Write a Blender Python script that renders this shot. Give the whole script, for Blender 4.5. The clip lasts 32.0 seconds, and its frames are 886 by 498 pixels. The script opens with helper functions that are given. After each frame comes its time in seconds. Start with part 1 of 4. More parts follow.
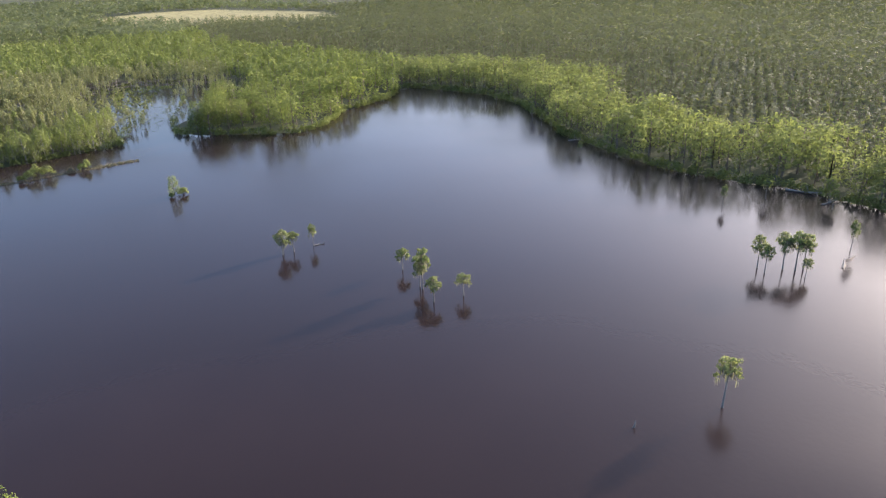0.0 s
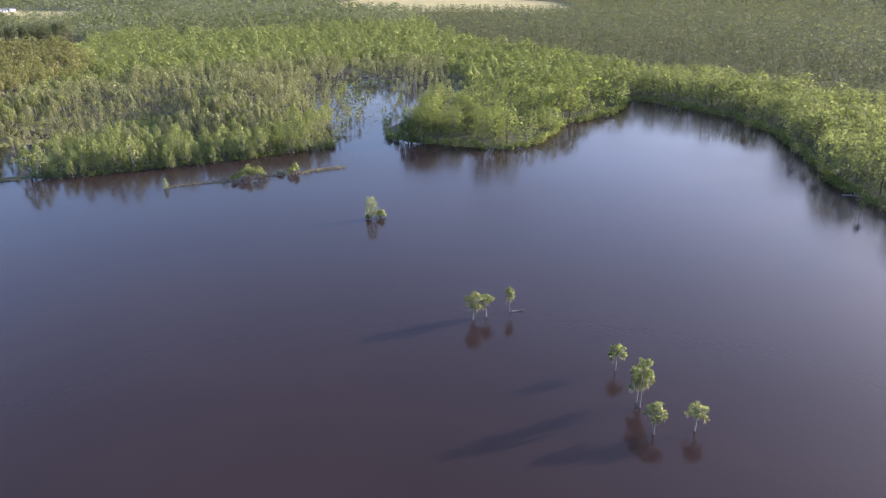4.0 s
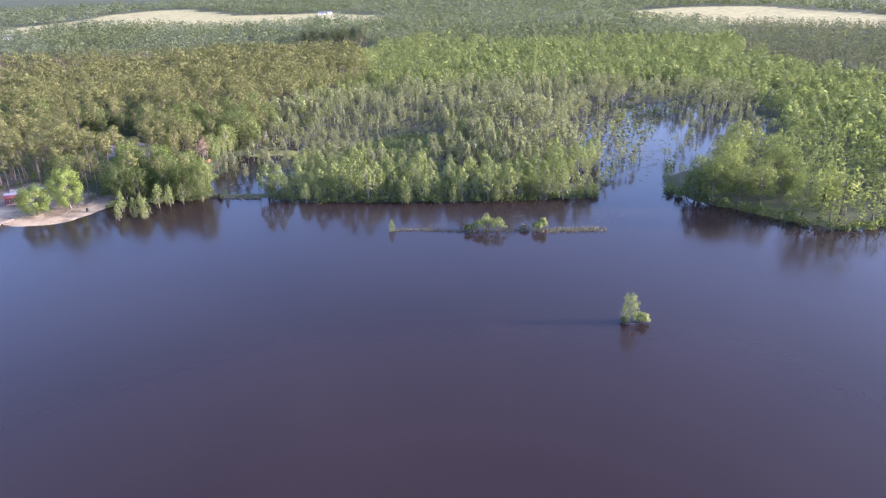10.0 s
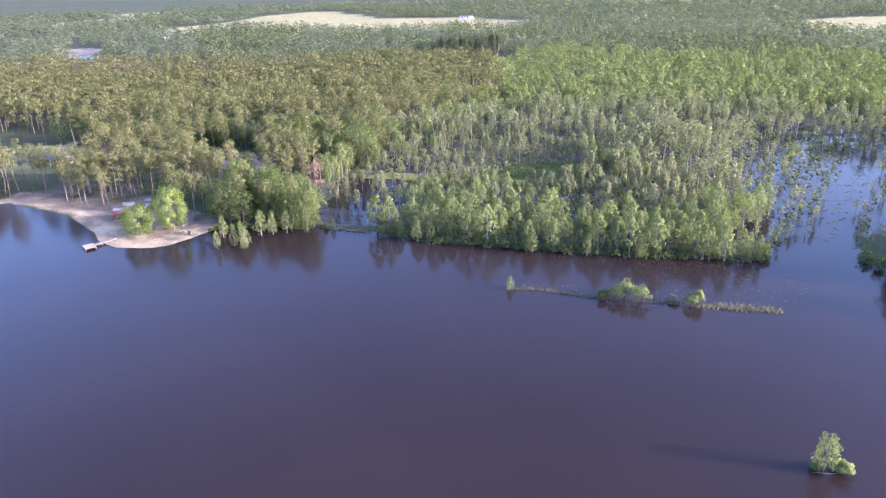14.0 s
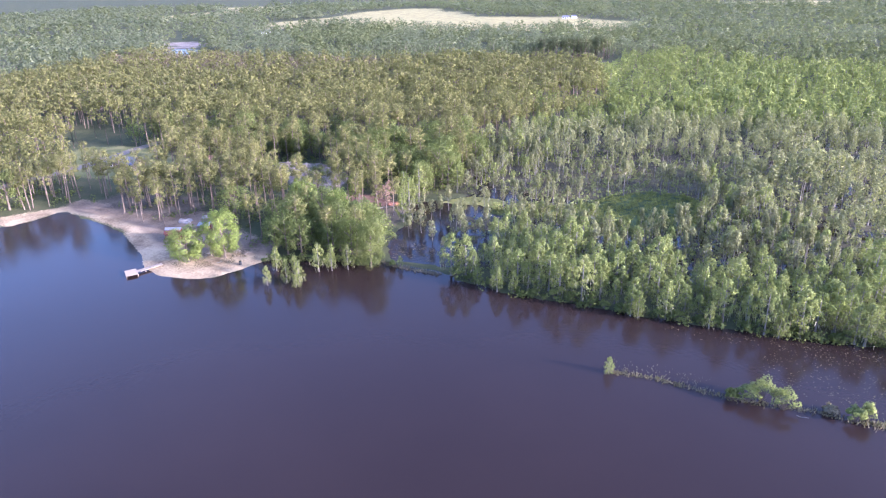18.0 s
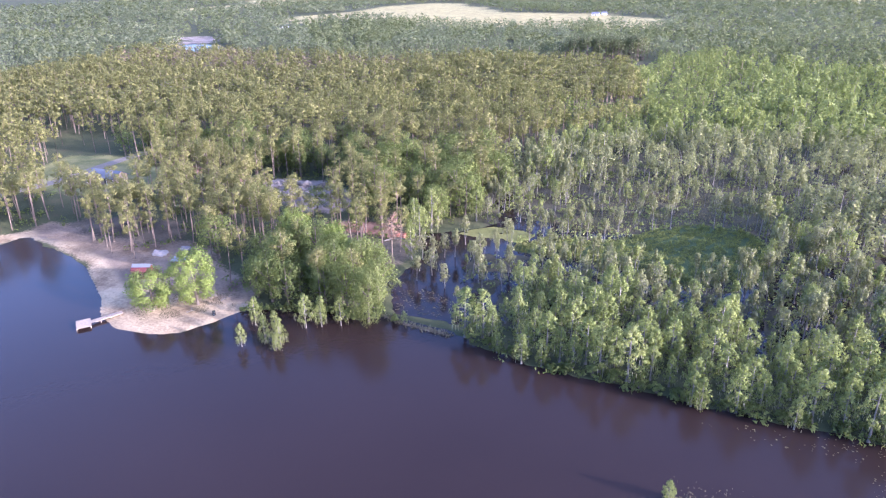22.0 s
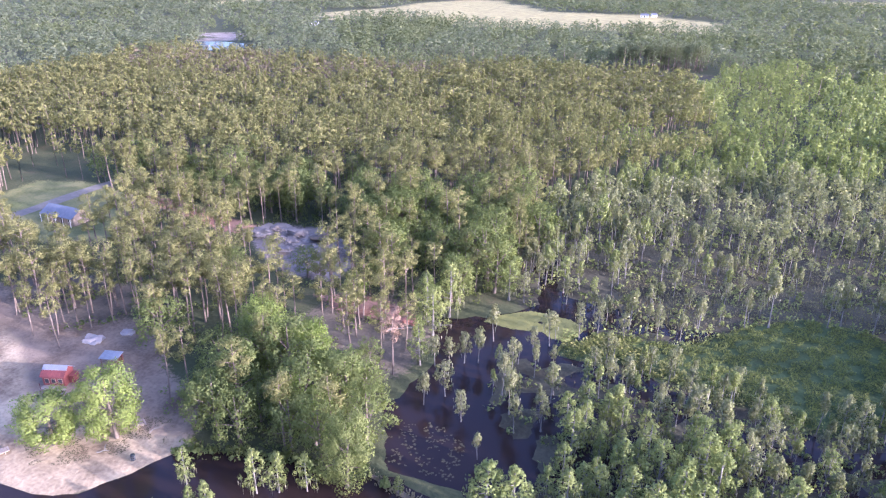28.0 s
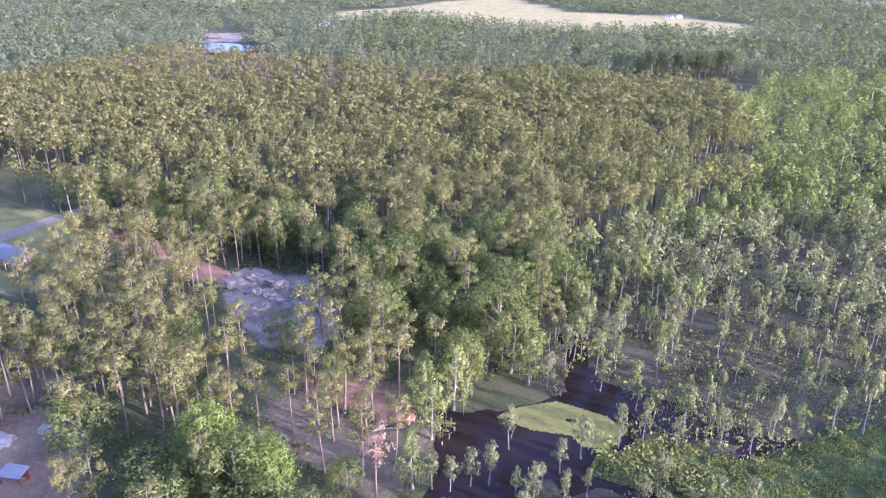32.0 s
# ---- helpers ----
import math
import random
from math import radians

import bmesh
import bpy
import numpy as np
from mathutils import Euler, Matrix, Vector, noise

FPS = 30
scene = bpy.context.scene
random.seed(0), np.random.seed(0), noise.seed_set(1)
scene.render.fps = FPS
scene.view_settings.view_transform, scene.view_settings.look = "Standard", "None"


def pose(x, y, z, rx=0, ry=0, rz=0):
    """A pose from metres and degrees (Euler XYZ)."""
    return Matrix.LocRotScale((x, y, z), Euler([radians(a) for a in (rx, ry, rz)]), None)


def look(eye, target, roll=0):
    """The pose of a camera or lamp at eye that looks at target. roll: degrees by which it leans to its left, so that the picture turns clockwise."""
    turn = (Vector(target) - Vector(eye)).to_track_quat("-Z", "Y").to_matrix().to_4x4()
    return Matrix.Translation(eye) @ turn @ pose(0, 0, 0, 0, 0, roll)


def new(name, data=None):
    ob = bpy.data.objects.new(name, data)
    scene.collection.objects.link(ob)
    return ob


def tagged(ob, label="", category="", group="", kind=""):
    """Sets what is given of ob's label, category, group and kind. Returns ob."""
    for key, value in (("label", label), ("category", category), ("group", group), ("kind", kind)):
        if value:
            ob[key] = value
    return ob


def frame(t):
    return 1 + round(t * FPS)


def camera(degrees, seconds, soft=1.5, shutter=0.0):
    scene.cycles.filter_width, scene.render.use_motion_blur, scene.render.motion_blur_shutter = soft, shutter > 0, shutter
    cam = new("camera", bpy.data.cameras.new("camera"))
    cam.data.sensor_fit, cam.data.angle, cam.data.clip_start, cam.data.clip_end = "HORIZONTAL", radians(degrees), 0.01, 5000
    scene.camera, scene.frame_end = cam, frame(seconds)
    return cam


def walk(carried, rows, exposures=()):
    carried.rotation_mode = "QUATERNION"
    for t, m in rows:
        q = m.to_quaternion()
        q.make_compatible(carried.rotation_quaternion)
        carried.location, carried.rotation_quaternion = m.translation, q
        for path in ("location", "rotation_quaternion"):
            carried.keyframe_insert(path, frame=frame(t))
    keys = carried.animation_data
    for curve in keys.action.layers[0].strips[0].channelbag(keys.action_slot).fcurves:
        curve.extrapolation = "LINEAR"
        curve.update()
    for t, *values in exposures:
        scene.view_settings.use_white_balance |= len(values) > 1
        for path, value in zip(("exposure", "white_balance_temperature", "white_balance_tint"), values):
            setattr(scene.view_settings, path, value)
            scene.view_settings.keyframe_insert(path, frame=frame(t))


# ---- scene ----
# The flight: seconds, x, y, z of the eye, then degrees of yaw (left of +y), pitch (up) and roll.
PATH = [
    (0, -16.25, -184.57, 57.73, -44.96, -22.57, -1.80),
    (1, -11.48, -178.41, 58.76, -41.98, -22.73, -1.74),
    (2, -7.04, -172.27, 60.01, -38.83, -22.88, -1.59),
    (3, -3.16, -165.89, 61.37, -33.72, -23.03, -1.34),
    (4, 0.61, -159.28, 62.72, -27.22, -23.26, -1.06),
    (4.5, 2.59, -155.77, 63.32, -24.21, -23.38, -1.00),
    (6.5, 10.78, -139.93, 62.17, -16.00, -22.97, -1.41),
    (7, 12.09, -136.21, 62.22, -13.70, -22.86, -1.17),
    (8, 14.41, -128.62, 62.31, -9.57, -22.69, -1.17),
    (9, 16.31, -120.70, 62.30, -7.32, -22.49, -1.41),
    (10, 17.77, -113.15, 62.43, -4.22, -22.33, -1.42),
    (11, 18.64, -105.77, 62.81, -1.65, -22.17, -1.41),
    (12, 19.06, -98.32, 63.14, 0.53, -22.06, -1.43),
    (13, 19.20, -90.69, 63.52, 3.55, -21.98, -1.44),
    (14, 19.16, -83.16, 63.89, 7.04, -21.90, -1.29),
    (15, 18.86, -75.79, 64.37, 10.22, -21.88, -1.09),
    (15.5, 18.55, -71.99, 64.53, 11.33, -21.92, -1.01),
    (17.5, 16.32, -56.37, 64.12, 14.49, -21.97, -0.86),
    (18, 15.65, -52.62, 64.16, 14.88, -22.00, -0.77),
    (19, 14.23, -45.07, 64.12, 15.55, -22.10, -0.73),
    (20, 12.66, -37.73, 64.14, 16.13, -22.22, -0.63),
    (21, 11.12, -30.34, 64.25, 16.53, -22.36, -0.49),
    (22, 9.30, -22.89, 64.26, 16.80, -22.44, -0.37),
    (23, 7.43, -15.45, 64.35, 16.99, -22.53, -0.26),
    (24, 5.64, -8.15, 64.66, 17.18, -22.57, -0.13),
    (24.5, 4.76, -4.54, 64.88, 17.25, -22.58, -0.06),
    (26.5, 0.72, 10.28, 65.25, 18.16, -22.68, 0.18),
    (27, -0.35, 14.24, 65.51, 18.86, -22.75, 0.34),
    (28, -2.46, 21.72, 65.78, 19.68, -22.86, 0.57),
    (29, -4.47, 28.93, 65.98, 20.29, -22.90, 0.65),
    (30, -6.59, 36.31, 66.13, 20.65, -22.99, 0.70),
    (31, -8.93, 43.74, 66.24, 20.93, -23.05, 0.72),
    (32, -11.33, 51.17, 66.14, 21.02, -23.04, 0.69),
]


def aim(x, y, z, yaw, pitch, roll):
    a, b = radians(yaw), radians(pitch)
    return look((x, y, z), (x - math.sin(a) * math.cos(b), y + math.cos(a) * math.cos(b), z + math.sin(b)), roll)


EXPO = 2.40
cam = camera(65.75, 32.0, soft=1.22)
walk(cam, [(row[0], aim(*row[1:])) for row in PATH], exposures=[(0, EXPO - 0.32, 6050, 21), (4, EXPO - 0.10, 5850, 26), (10, EXPO + 0.18, 5350, 33), (20, EXPO + 0.38, 5120, 38), (32, EXPO + 0.25, 5120, 43)])

# ---- light: a low sun over the east bank and a clear sky ----
SUN_EL, SUN_AZ = 15.0, 98.5  # degrees; the azimuth clockwise from +y
world = bpy.data.worlds.new("sky")
scene.world = world
world.use_nodes = True
wn = world.node_tree
sky = wn.nodes.new("ShaderNodeTexSky")
sky.sky_type, sky.sun_disc = "NISHITA", False
sky.sun_elevation, sky.sun_rotation = radians(SUN_EL), radians(SUN_AZ)
sky.air_density, sky.dust_density, sky.ozone_density = 1.0, 4.8, 2.7
back = wn.nodes["Background"]
back.inputs["Strength"].default_value = 0.15
wn.links.new(sky.outputs["Color"], back.inputs["Color"])
sun = new("sun", bpy.data.lights.new("sun", "SUN"))
sun.data.energy, sun.data.angle, sun.data.color = 2.6, radians(1.0), (1.0, 0.86, 0.66)
to_sun = Vector((math.sin(radians(SUN_AZ)) * math.cos(radians(SUN_EL)), math.cos(radians(SUN_AZ)) * math.cos(radians(SUN_EL)), math.sin(radians(SUN_EL))))
sun.matrix_world = look(to_sun * 900, (0, 0, 0))


# ---- materials ----
def shader(name):
    m = bpy.data.materials.new(name)
    m.use_nodes = True
    nt = m.node_tree
    return m, nt, nt.nodes["Principled BSDF"]


def node(nt, kind, **values):
    n = nt.nodes.new(kind)
    for key, value in values.items():
        n.inputs[key.replace("_", " ")].default_value = value
    return n


def noise_tex(nt, scale, detail=3.0, vec=None, rough=0.55):
    n = node(nt, "ShaderNodeTexNoise", Scale=scale, Detail=detail, Roughness=rough)
    if vec is not None:
        nt.links.new(vec, n.inputs["Vector"])
    return n.outputs["Fac"]


def ramp(nt, fac, stops):
    r = nt.nodes.new("ShaderNodeValToRGB")
    while len(r.color_ramp.elements) < len(stops):
        r.color_ramp.elements.new(0.5)
    for e, (at, c) in zip(r.color_ramp.elements, stops):
        e.position, e.color = at, (*c, 1)
    nt.links.new(fac, r.inputs["Fac"])
    return r.outputs["Color"]


def mix(nt, fac, a, b, mode="MIX"):
    n = nt.nodes.new("ShaderNodeMix")
    n.data_type, n.blend_type = "RGBA", mode
    for key, value in ((0, fac), (6, a), (7, b)):
        if hasattr(value, "is_output"):
            nt.links.new(value, n.inputs[key])
        else:
            n.inputs[key].default_value = value if key == 0 else (*value, 1)
    return n.outputs[2]


def maths(nt, op, a, b=0.0):
    n = nt.nodes.new("ShaderNodeMath")
    n.operation = op
    for key, value in ((0, a), (1, b)):
        if hasattr(value, "is_output"):
            nt.links.new(value, n.inputs[key])
        else:
            n.inputs[key].default_value = value
    return n.outputs[0]


def bump(nt, bsdf, height, strength=0.3, distance=0.05):
    b = node(nt, "ShaderNodeBump", Strength=strength, Distance=distance)
    nt.links.new(height, b.inputs["Height"])
    nt.links.new(b.outputs["Normal"], bsdf.inputs["Normal"])


def plain(name, dark, light, scale=3.0, rough=0.8, metal=0.0, relief=0.2):
    """A surface of two tones, coarse blotches with a fine grain over them."""
    m, nt, p = shader(name)
    pos = nt.nodes.new("ShaderNodeTexCoord").outputs["Object"]
    coarse, fine = noise_tex(nt, scale, 3, pos), noise_tex(nt, scale * 9, 2, pos)
    both = maths(nt, "ADD", maths(nt, "MULTIPLY", coarse, 0.65), maths(nt, "MULTIPLY", fine, 0.35))
    nt.links.new(ramp(nt, both, [(0.3, dark), (0.7, light)]), p.inputs["Base Color"])
    p.inputs["Roughness"].default_value, p.inputs["Metallic"].default_value = rough, metal
    bump(nt, p, fine, relief)
    return m


def leaves(name, dark, light, third, translucent=0.3, patch=0.11):
    """Foliage: tones change from tree to tree, by patches of the wood, and from leaf to leaf."""
    m, nt, p = shader(name)
    geo = nt.nodes.new("ShaderNodeNewGeometry")
    big = noise_tex(nt, patch, 2, geo.outputs["Position"], 0.7)
    each = nt.nodes.new("ShaderNodeObjectInfo").outputs["Random"]
    leaf = geo.outputs["Random Per Island"]
    tone = maths(nt, "ADD", maths(nt, "MULTIPLY", leaf, 0.2), maths(nt, "MULTIPLY", maths(nt, "ADD", big, maths(nt, "MULTIPLY", each, 0.42)), 0.66))
    base = ramp(nt, tone, [(0.22, dark), (0.55, light), (0.85, third)])
    nt.links.new(base, p.inputs["Base Color"])
    p.inputs["Roughness"].default_value = 0.8
    p.inputs["Specular IOR Level"].default_value = 0.12
    t = nt.nodes.new("ShaderNodeBsdfTranslucent")
    nt.links.new(mix(nt, 0.35, base, (0.25, 0.30, 0.03)), t.inputs["Color"])
    both = node(nt, "ShaderNodeMixShader", Fac=translucent)
    nt.links.new(p.outputs[0], both.inputs[1])
    nt.links.new(t.outputs[0], both.inputs[2])
    nt.links.new(both.outputs[0], nt.nodes["Material Output"].inputs["Surface"])
    return m


PINE_LEAF = leaves("pine_needles", (0.106, 0.107, 0.043), (0.156, 0.155, 0.059), (0.200, 0.196, 0.079), 0.38)
BROWN_LEAF = leaves("bare_twigs", (0.11, 0.092, 0.064), (0.15, 0.124, 0.086), (0.185, 0.155, 0.108), 0.2)
MOSS_LEAF = leaves("mossy_cypress_leaves", (0.135, 0.145, 0.070), (0.188, 0.198, 0.096), (0.235, 0.240, 0.128), 0.42)
FRESH_LEAF = leaves("fresh_cypress_leaves", (0.125, 0.158, 0.054), (0.192, 0.228, 0.076), (0.250, 0.275, 0.102), 0.44)
LAKE_LEAF = leaves("lake_cypress_leaves", (0.13, 0.165, 0.058), (0.20, 0.238, 0.088), (0.275, 0.29, 0.13), 0.5)
LUSH_LEAF = leaves("hardwood_leaves", (0.080, 0.102, 0.036), (0.122, 0.150, 0.050), (0.168, 0.194, 0.070), 0.48)
# paler and bluer than the near leaves: distance haze put into the colour
HAZY_FAR_LEAF = leaves("hazy_far_leaves", (0.085, 0.102, 0.062), (0.112, 0.130, 0.080), (0.140, 0.158, 0.098), 0.45, 0.03)
STAND_LEAF = leaves("young_stand_leaves", (0.098, 0.116, 0.060), (0.128, 0.148, 0.075), (0.155, 0.174, 0.090), 0.42, 0.04)
# saturation lowered, so the haze over the east bank is in the colour
HAZY_BANK_LEAF = leaves("hazy_bank_leaves", (0.090, 0.110, 0.048), (0.125, 0.150, 0.062), (0.168, 0.190, 0.080), 0.5)
BRIGHT_LEAF = leaves("spring_leaves", (0.105, 0.150, 0.034), (0.155, 0.206, 0.048), (0.205, 0.25, 0.070), 0.42)
REED = leaves("marsh_reeds", (0.10, 0.088, 0.052), (0.175, 0.15, 0.09), (0.25, 0.215, 0.14), 0.2)
PAD = leaves("marsh_pads", (0.070, 0.086, 0.024), (0.120, 0.138, 0.036), (0.175, 0.188, 0.050), 0.3, 0.12)
WEED = leaves("duckweed", (0.12, 0.125, 0.038), (0.165, 0.166, 0.050), (0.205, 0.20, 0.066), 0.1, 0.6)
ROW_LEAF = leaves("plantation_needles", (0.082, 0.091, 0.056), (0.108, 0.116, 0.070), (0.132, 0.138, 0.083), 0.4)
RUST_LEAF = leaves("dying_needles", (0.17, 0.11, 0.08), (0.25, 0.17, 0.125), (0.31, 0.23, 0.17), 0.2)
MOSS = leaves("hanging_moss", (0.21, 0.21, 0.15), (0.28, 0.275, 0.20), (0.34, 0.33, 0.25), 0.5)
FLOAT_LEAF = leaves("floating_leaves", (0.05, 0.044, 0.026), (0.085, 0.074, 0.042), (0.12, 0.106, 0.062), 0.1)
PINE_BARK = plain("pine_bark", (0.095, 0.072, 0.055), (0.18, 0.14, 0.112), 1.5, 0.9)
GREY_BARK = plain("grey_bark", (0.115, 0.106, 0.09), (0.215, 0.20, 0.172), 1.5, 0.9)
DARK_BARK = plain("dark_bark", (0.08, 0.06, 0.045), (0.17, 0.14, 0.11), 1.5, 0.9)

WATER, nt, p = shader("lake_water")
pos = nt.nodes.new("ShaderNodeNewGeometry").outputs["Position"]
nt.links.new(ramp(nt, noise_tex(nt, 0.02, 3, pos), [(0.3, (0.0170, 0.0112, 0.0102)), (0.7, (0.0215, 0.0142, 0.0128))]), p.inputs["Base Color"])
p.inputs["IOR"].default_value = 1.33
p.inputs["Specular IOR Level"].default_value = 0.25
breeze = noise_tex(nt, 0.016, 2, pos)
nt.links.new(ramp(nt, breeze, [(0.35, (0.09, 0.09, 0.09)), (0.7, (0.23, 0.23, 0.23))]), p.inputs["Roughness"])
bump(nt, p, noise_tex(nt, 1.1, 3, pos), 0.14, 0.1)

# the ground: bed, forest litter, and by zone sand, clay, grass, straw and marsh
GROUND, nt, p = shader("ground")
pos = nt.nodes.new("ShaderNodeNewGeometry").outputs["Position"]
coarse, fine = noise_tex(nt, 0.12, 4, pos), noise_tex(nt, 1.7, 3, pos)


def zone_mask(name, soft=0.5):
    a = nt.nodes.new("ShaderNodeAttribute")
    a.attribute_name = name
    worn = maths(nt, "ADD", a.outputs["Fac"], maths(nt, "MULTIPLY", maths(nt, "SUBTRACT", maths(nt, "ADD", maths(nt, "MULTIPLY", fine, 0.5), maths(nt, "MULTIPLY", coarse, 0.5)), 0.5), 1.6))
    r = nt.nodes.new("ShaderNodeMapRange")
    r.inputs["From Min"].default_value, r.inputs["From Max"].default_value = 0.5 - soft * 0.3, 0.5 + soft * 0.3
    nt.links.new(worn, r.inputs["Value"])
    return r.outputs["Result"]


col = ramp(nt, maths(nt, "ADD", maths(nt, "MULTIPLY", coarse, 0.6), maths(nt, "MULTIPLY", fine, 0.4)), [(0.3, (0.035, 0.045, 0.02)), (0.55, (0.06, 0.066, 0.03)), (0.75, (0.095, 0.075, 0.045))])
for zone_name, low, high in (
    ("peat", (0.036, 0.033, 0.021), (0.082, 0.076, 0.046)),
    ("marsh", (0.035, 0.05, 0.018), (0.07, 0.095, 0.032)),
    ("mud", (0.055, 0.047, 0.033), (0.13, 0.108, 0.076)),
    ("grass", (0.085, 0.10, 0.036), (0.19, 0.18, 0.075)),
    ("straw", (0.19, 0.17, 0.072), (0.30, 0.265, 0.115)),
    ("clay", (0.17, 0.085, 0.055), (0.34, 0.20, 0.135)),
    ("pale", (0.11, 0.092, 0.076), (0.27, 0.228, 0.192)),
    ("sand", (0.145, 0.105, 0.066), (0.385, 0.305, 0.19)),
    ("soil", (0.10, 0.074, 0.050), (0.22, 0.168, 0.118)),
):
    col = mix(nt, zone_mask(zone_name), col, ramp(nt, maths(nt, "ADD", maths(nt, "MULTIPLY", coarse, 0.7), maths(nt, "MULTIPLY", fine, 0.3)), [(0.37, low), (0.61, high)]))
nt.links.new(col, p.inputs["Base Color"])
p.inputs["Roughness"].default_value = 0.95
p.inputs["Specular IOR Level"].default_value = 0.15
bump(nt, p, fine, 0.6, 0.25)

# ---- the plan: outlines on the ground, in metres ----
LAKE = [(-420, 30), (-300, 62), (-200, 76), (-165, 84), (-146, 90), (-142, 104), (-129, 100), (-113, 93), (-97, 80), (-92, 74), (-85, 70), (-77, 70),
        (-72, 72), (-68, 78), (-65, 84), (-55, 87), (-48, 88), (-41, 86), (-35, 90), (-31, 89), (-24, 87), (-13, 82), (-5, 79), (5, 78), (21, 75), (40, 73), (58, 72), (75, 72),
        (79, 80), (88, 92), (98, 106), (106, 122), (103, 138), (107, 155), (114, 170), (122, 184), (136, 186), (145, 172), (141, 155), (132, 138), (124, 126), (114, 108), (103, 88), (98, 72), (104, 61), (113, 51), (121, 42),
        (128, 37), (135, 37), (143, 39), (153, 46), (166, 57), (178, 58), (193, 61), (207, 68), (216, 78), (225, 74), (229, 51), (231, 29), (221, 2), (202, -25), (186, -45),
        (177, -66), (170, -84), (168, -98), (169, -114), (172, -130), (167, -152), (176, -200), (150, -330), (-60, -420), (-420, -380)]
CHANNEL = [(76, 72), (79, 80), (88, 92), (98, 106), (106, 122), (103, 138), (107, 155), (114, 170), (122, 184), (136, 186), (145, 172), (141, 155), (132, 138), (124, 126), (114, 108), (103, 88), (98, 72)]
CREEK = [(-35, 91), (-38, 97), (-41, 104), (-40, 112), (-38, 119), (-42, 130), (-44, 134), (-36, 137.5), (-31, 142), (-26, 147), (-28, 158), (-30.5, 165), (-31.5, 183), (-28.5, 184), (-26, 161),
         (-21, 152), (-8, 151), (-6, 146), (-13, 142), (-17, 137), (-22, 130), (-27, 124), (-28, 117), (-25, 109), (-19, 101), (-12, 95), (-22, 90)]
POND = [(-384, 497), (-372, 516), (-326, 484), (-341, 450), (-356, 470)]
FAR_POOL = [(-34, 436), (-22, 446), (-6, 441), (6, 430), (-4, 425), (-20, 431)]
SWAMP_POOLS = [[(150, 228), (156, 250), (166, 246), (170, 231), (160, 226)], [(163, 148), (168, 162), (178, 164), (181, 154), (172, 147)], [(148, 118), (152, 127), (160, 126), (157, 117)]]
FAR_CLEARING = [(-78, 432), (-58, 470), (-46, 482), (6, 494), (14, 470), (10, 428), (-30, 418)]
SWAMP = [(-22, 92), (0, 90), (60, 84), (98, 84), (160, 118), (190, 210), (120, 250), (20, 240), (-30, 205), (-38, 190), (-36, 160), (-30, 146), (-26, 140), (-30, 120)]
MARSH = [(-19, 135), (-12, 140), (2, 141), (10, 149), (24, 159), (36, 158), (42, 146), (37, 127), (24, 121), (12, 124), (-1, 128), (-8, 130), (-19, 129)]
SAND = [(-160, 90), (-146, 90), (-142, 105), (-129, 101), (-113, 94), (-97, 79), (-90, 70), (-76, 68), (-66, 78), (-64, 86), (-72, 89), (-80, 96), (-87, 104), (-98, 108), (-105, 104), (-112, 102), (-127, 107), (-142, 111), (-152, 99)]
SOIL = [(-146, 110), (-138, 105), (-126, 104), (-111, 98), (-101, 90), (-95, 86), (-88, 85), (-80, 86), (-72, 86), (-66, 87), (-66, 94), (-80, 99), (-87, 107), (-98, 113), (-110, 108), (-127, 111), (-144, 115)]
PIT = [(-105, 160), (-103, 168), (-91, 169), (-78, 164), (-70, 150), (-72, 141), (-80, 140), (-94, 148)]
CLAY_A = [(-71, 134), (-60, 138), (-48, 134), (-50, 129), (-62, 129)]
CLAY_B = [(-152, 176), (-138, 173), (-112, 166), (-102, 162), (-104, 157), (-114, 159), (-138, 167), (-150, 170)]
BANK = [(-50, 124), (-47, 135), (-42, 127), (-42, 116), (-45, 112), (-51, 113)]
LAWN = [(-188, 136), (-146, 135), (-136, 143), (-143, 163), (-167, 179), (-193, 174)]
FIELDS = [
    [(-459, 783), (-451, 890), (-419, 973), (-422, 1123), (-349, 1211), (-263, 1109), (-196, 962), (-119, 969), (33, 902), (1, 834), (-99, 818), (-235, 819), (-381, 884)],
    [(-742, 898), (-706, 1060), (-623, 1234), (-633, 980), (-678, 874)],
    [(82, 1425), (394, 1490), (345, 1293), (213, 1333)],
    [(330, 810), (445, 855), (540, 828), (561, 602), (520, 509), (453, 537), (369, 607), (321, 647)],
    [(-700, 1120), (-623, 1251), (-800, 1276)],
]
POND_SAND = [(-445, 567), (-405, 584), (-367, 533), (-391, 516)]


NEAR_MARGINS = [[(5 + (px - 5) * k, -20 + (py + 20) * k) for px, py in poly] for poly, k in ((FIELDS[0], 0.90), (FIELDS[0], 0.95), (FIELDS[3], 0.96))]
POND_VIEW = [(-384, 497), (-326, 484), (-292, 425), (-338, 418)]


def inside(poly, x, y):
    hit = np.zeros(x.shape, bool)
    for (x0, y0), (x1, y1) in zip(poly, poly[1:] + poly[:1]):
        if y0 != y1:
            hit ^= ((y0 > y) != (y1 > y)) & (x < (x1 - x0) * (y - y0) / (y1 - y0) + x0)
    return hit


def outside_by(poly, x, y):
    """Distance to the outline, below 0 inside."""
    best = np.full(x.shape, 1e9)
    for (x0, y0), (x1, y1) in zip(poly, poly[1:] + poly[:1]):
        dx, dy = x1 - x0, y1 - y0
        t = np.clip(((x - x0) * dx + (y - y0) * dy) / (dx * dx + dy * dy + 1e-9), 0, 1)
        best = np.minimum(best, np.hypot(x - x0 - t * dx, y - y0 - t * dy))
    return np.where(inside(poly, x, y), -best, best)


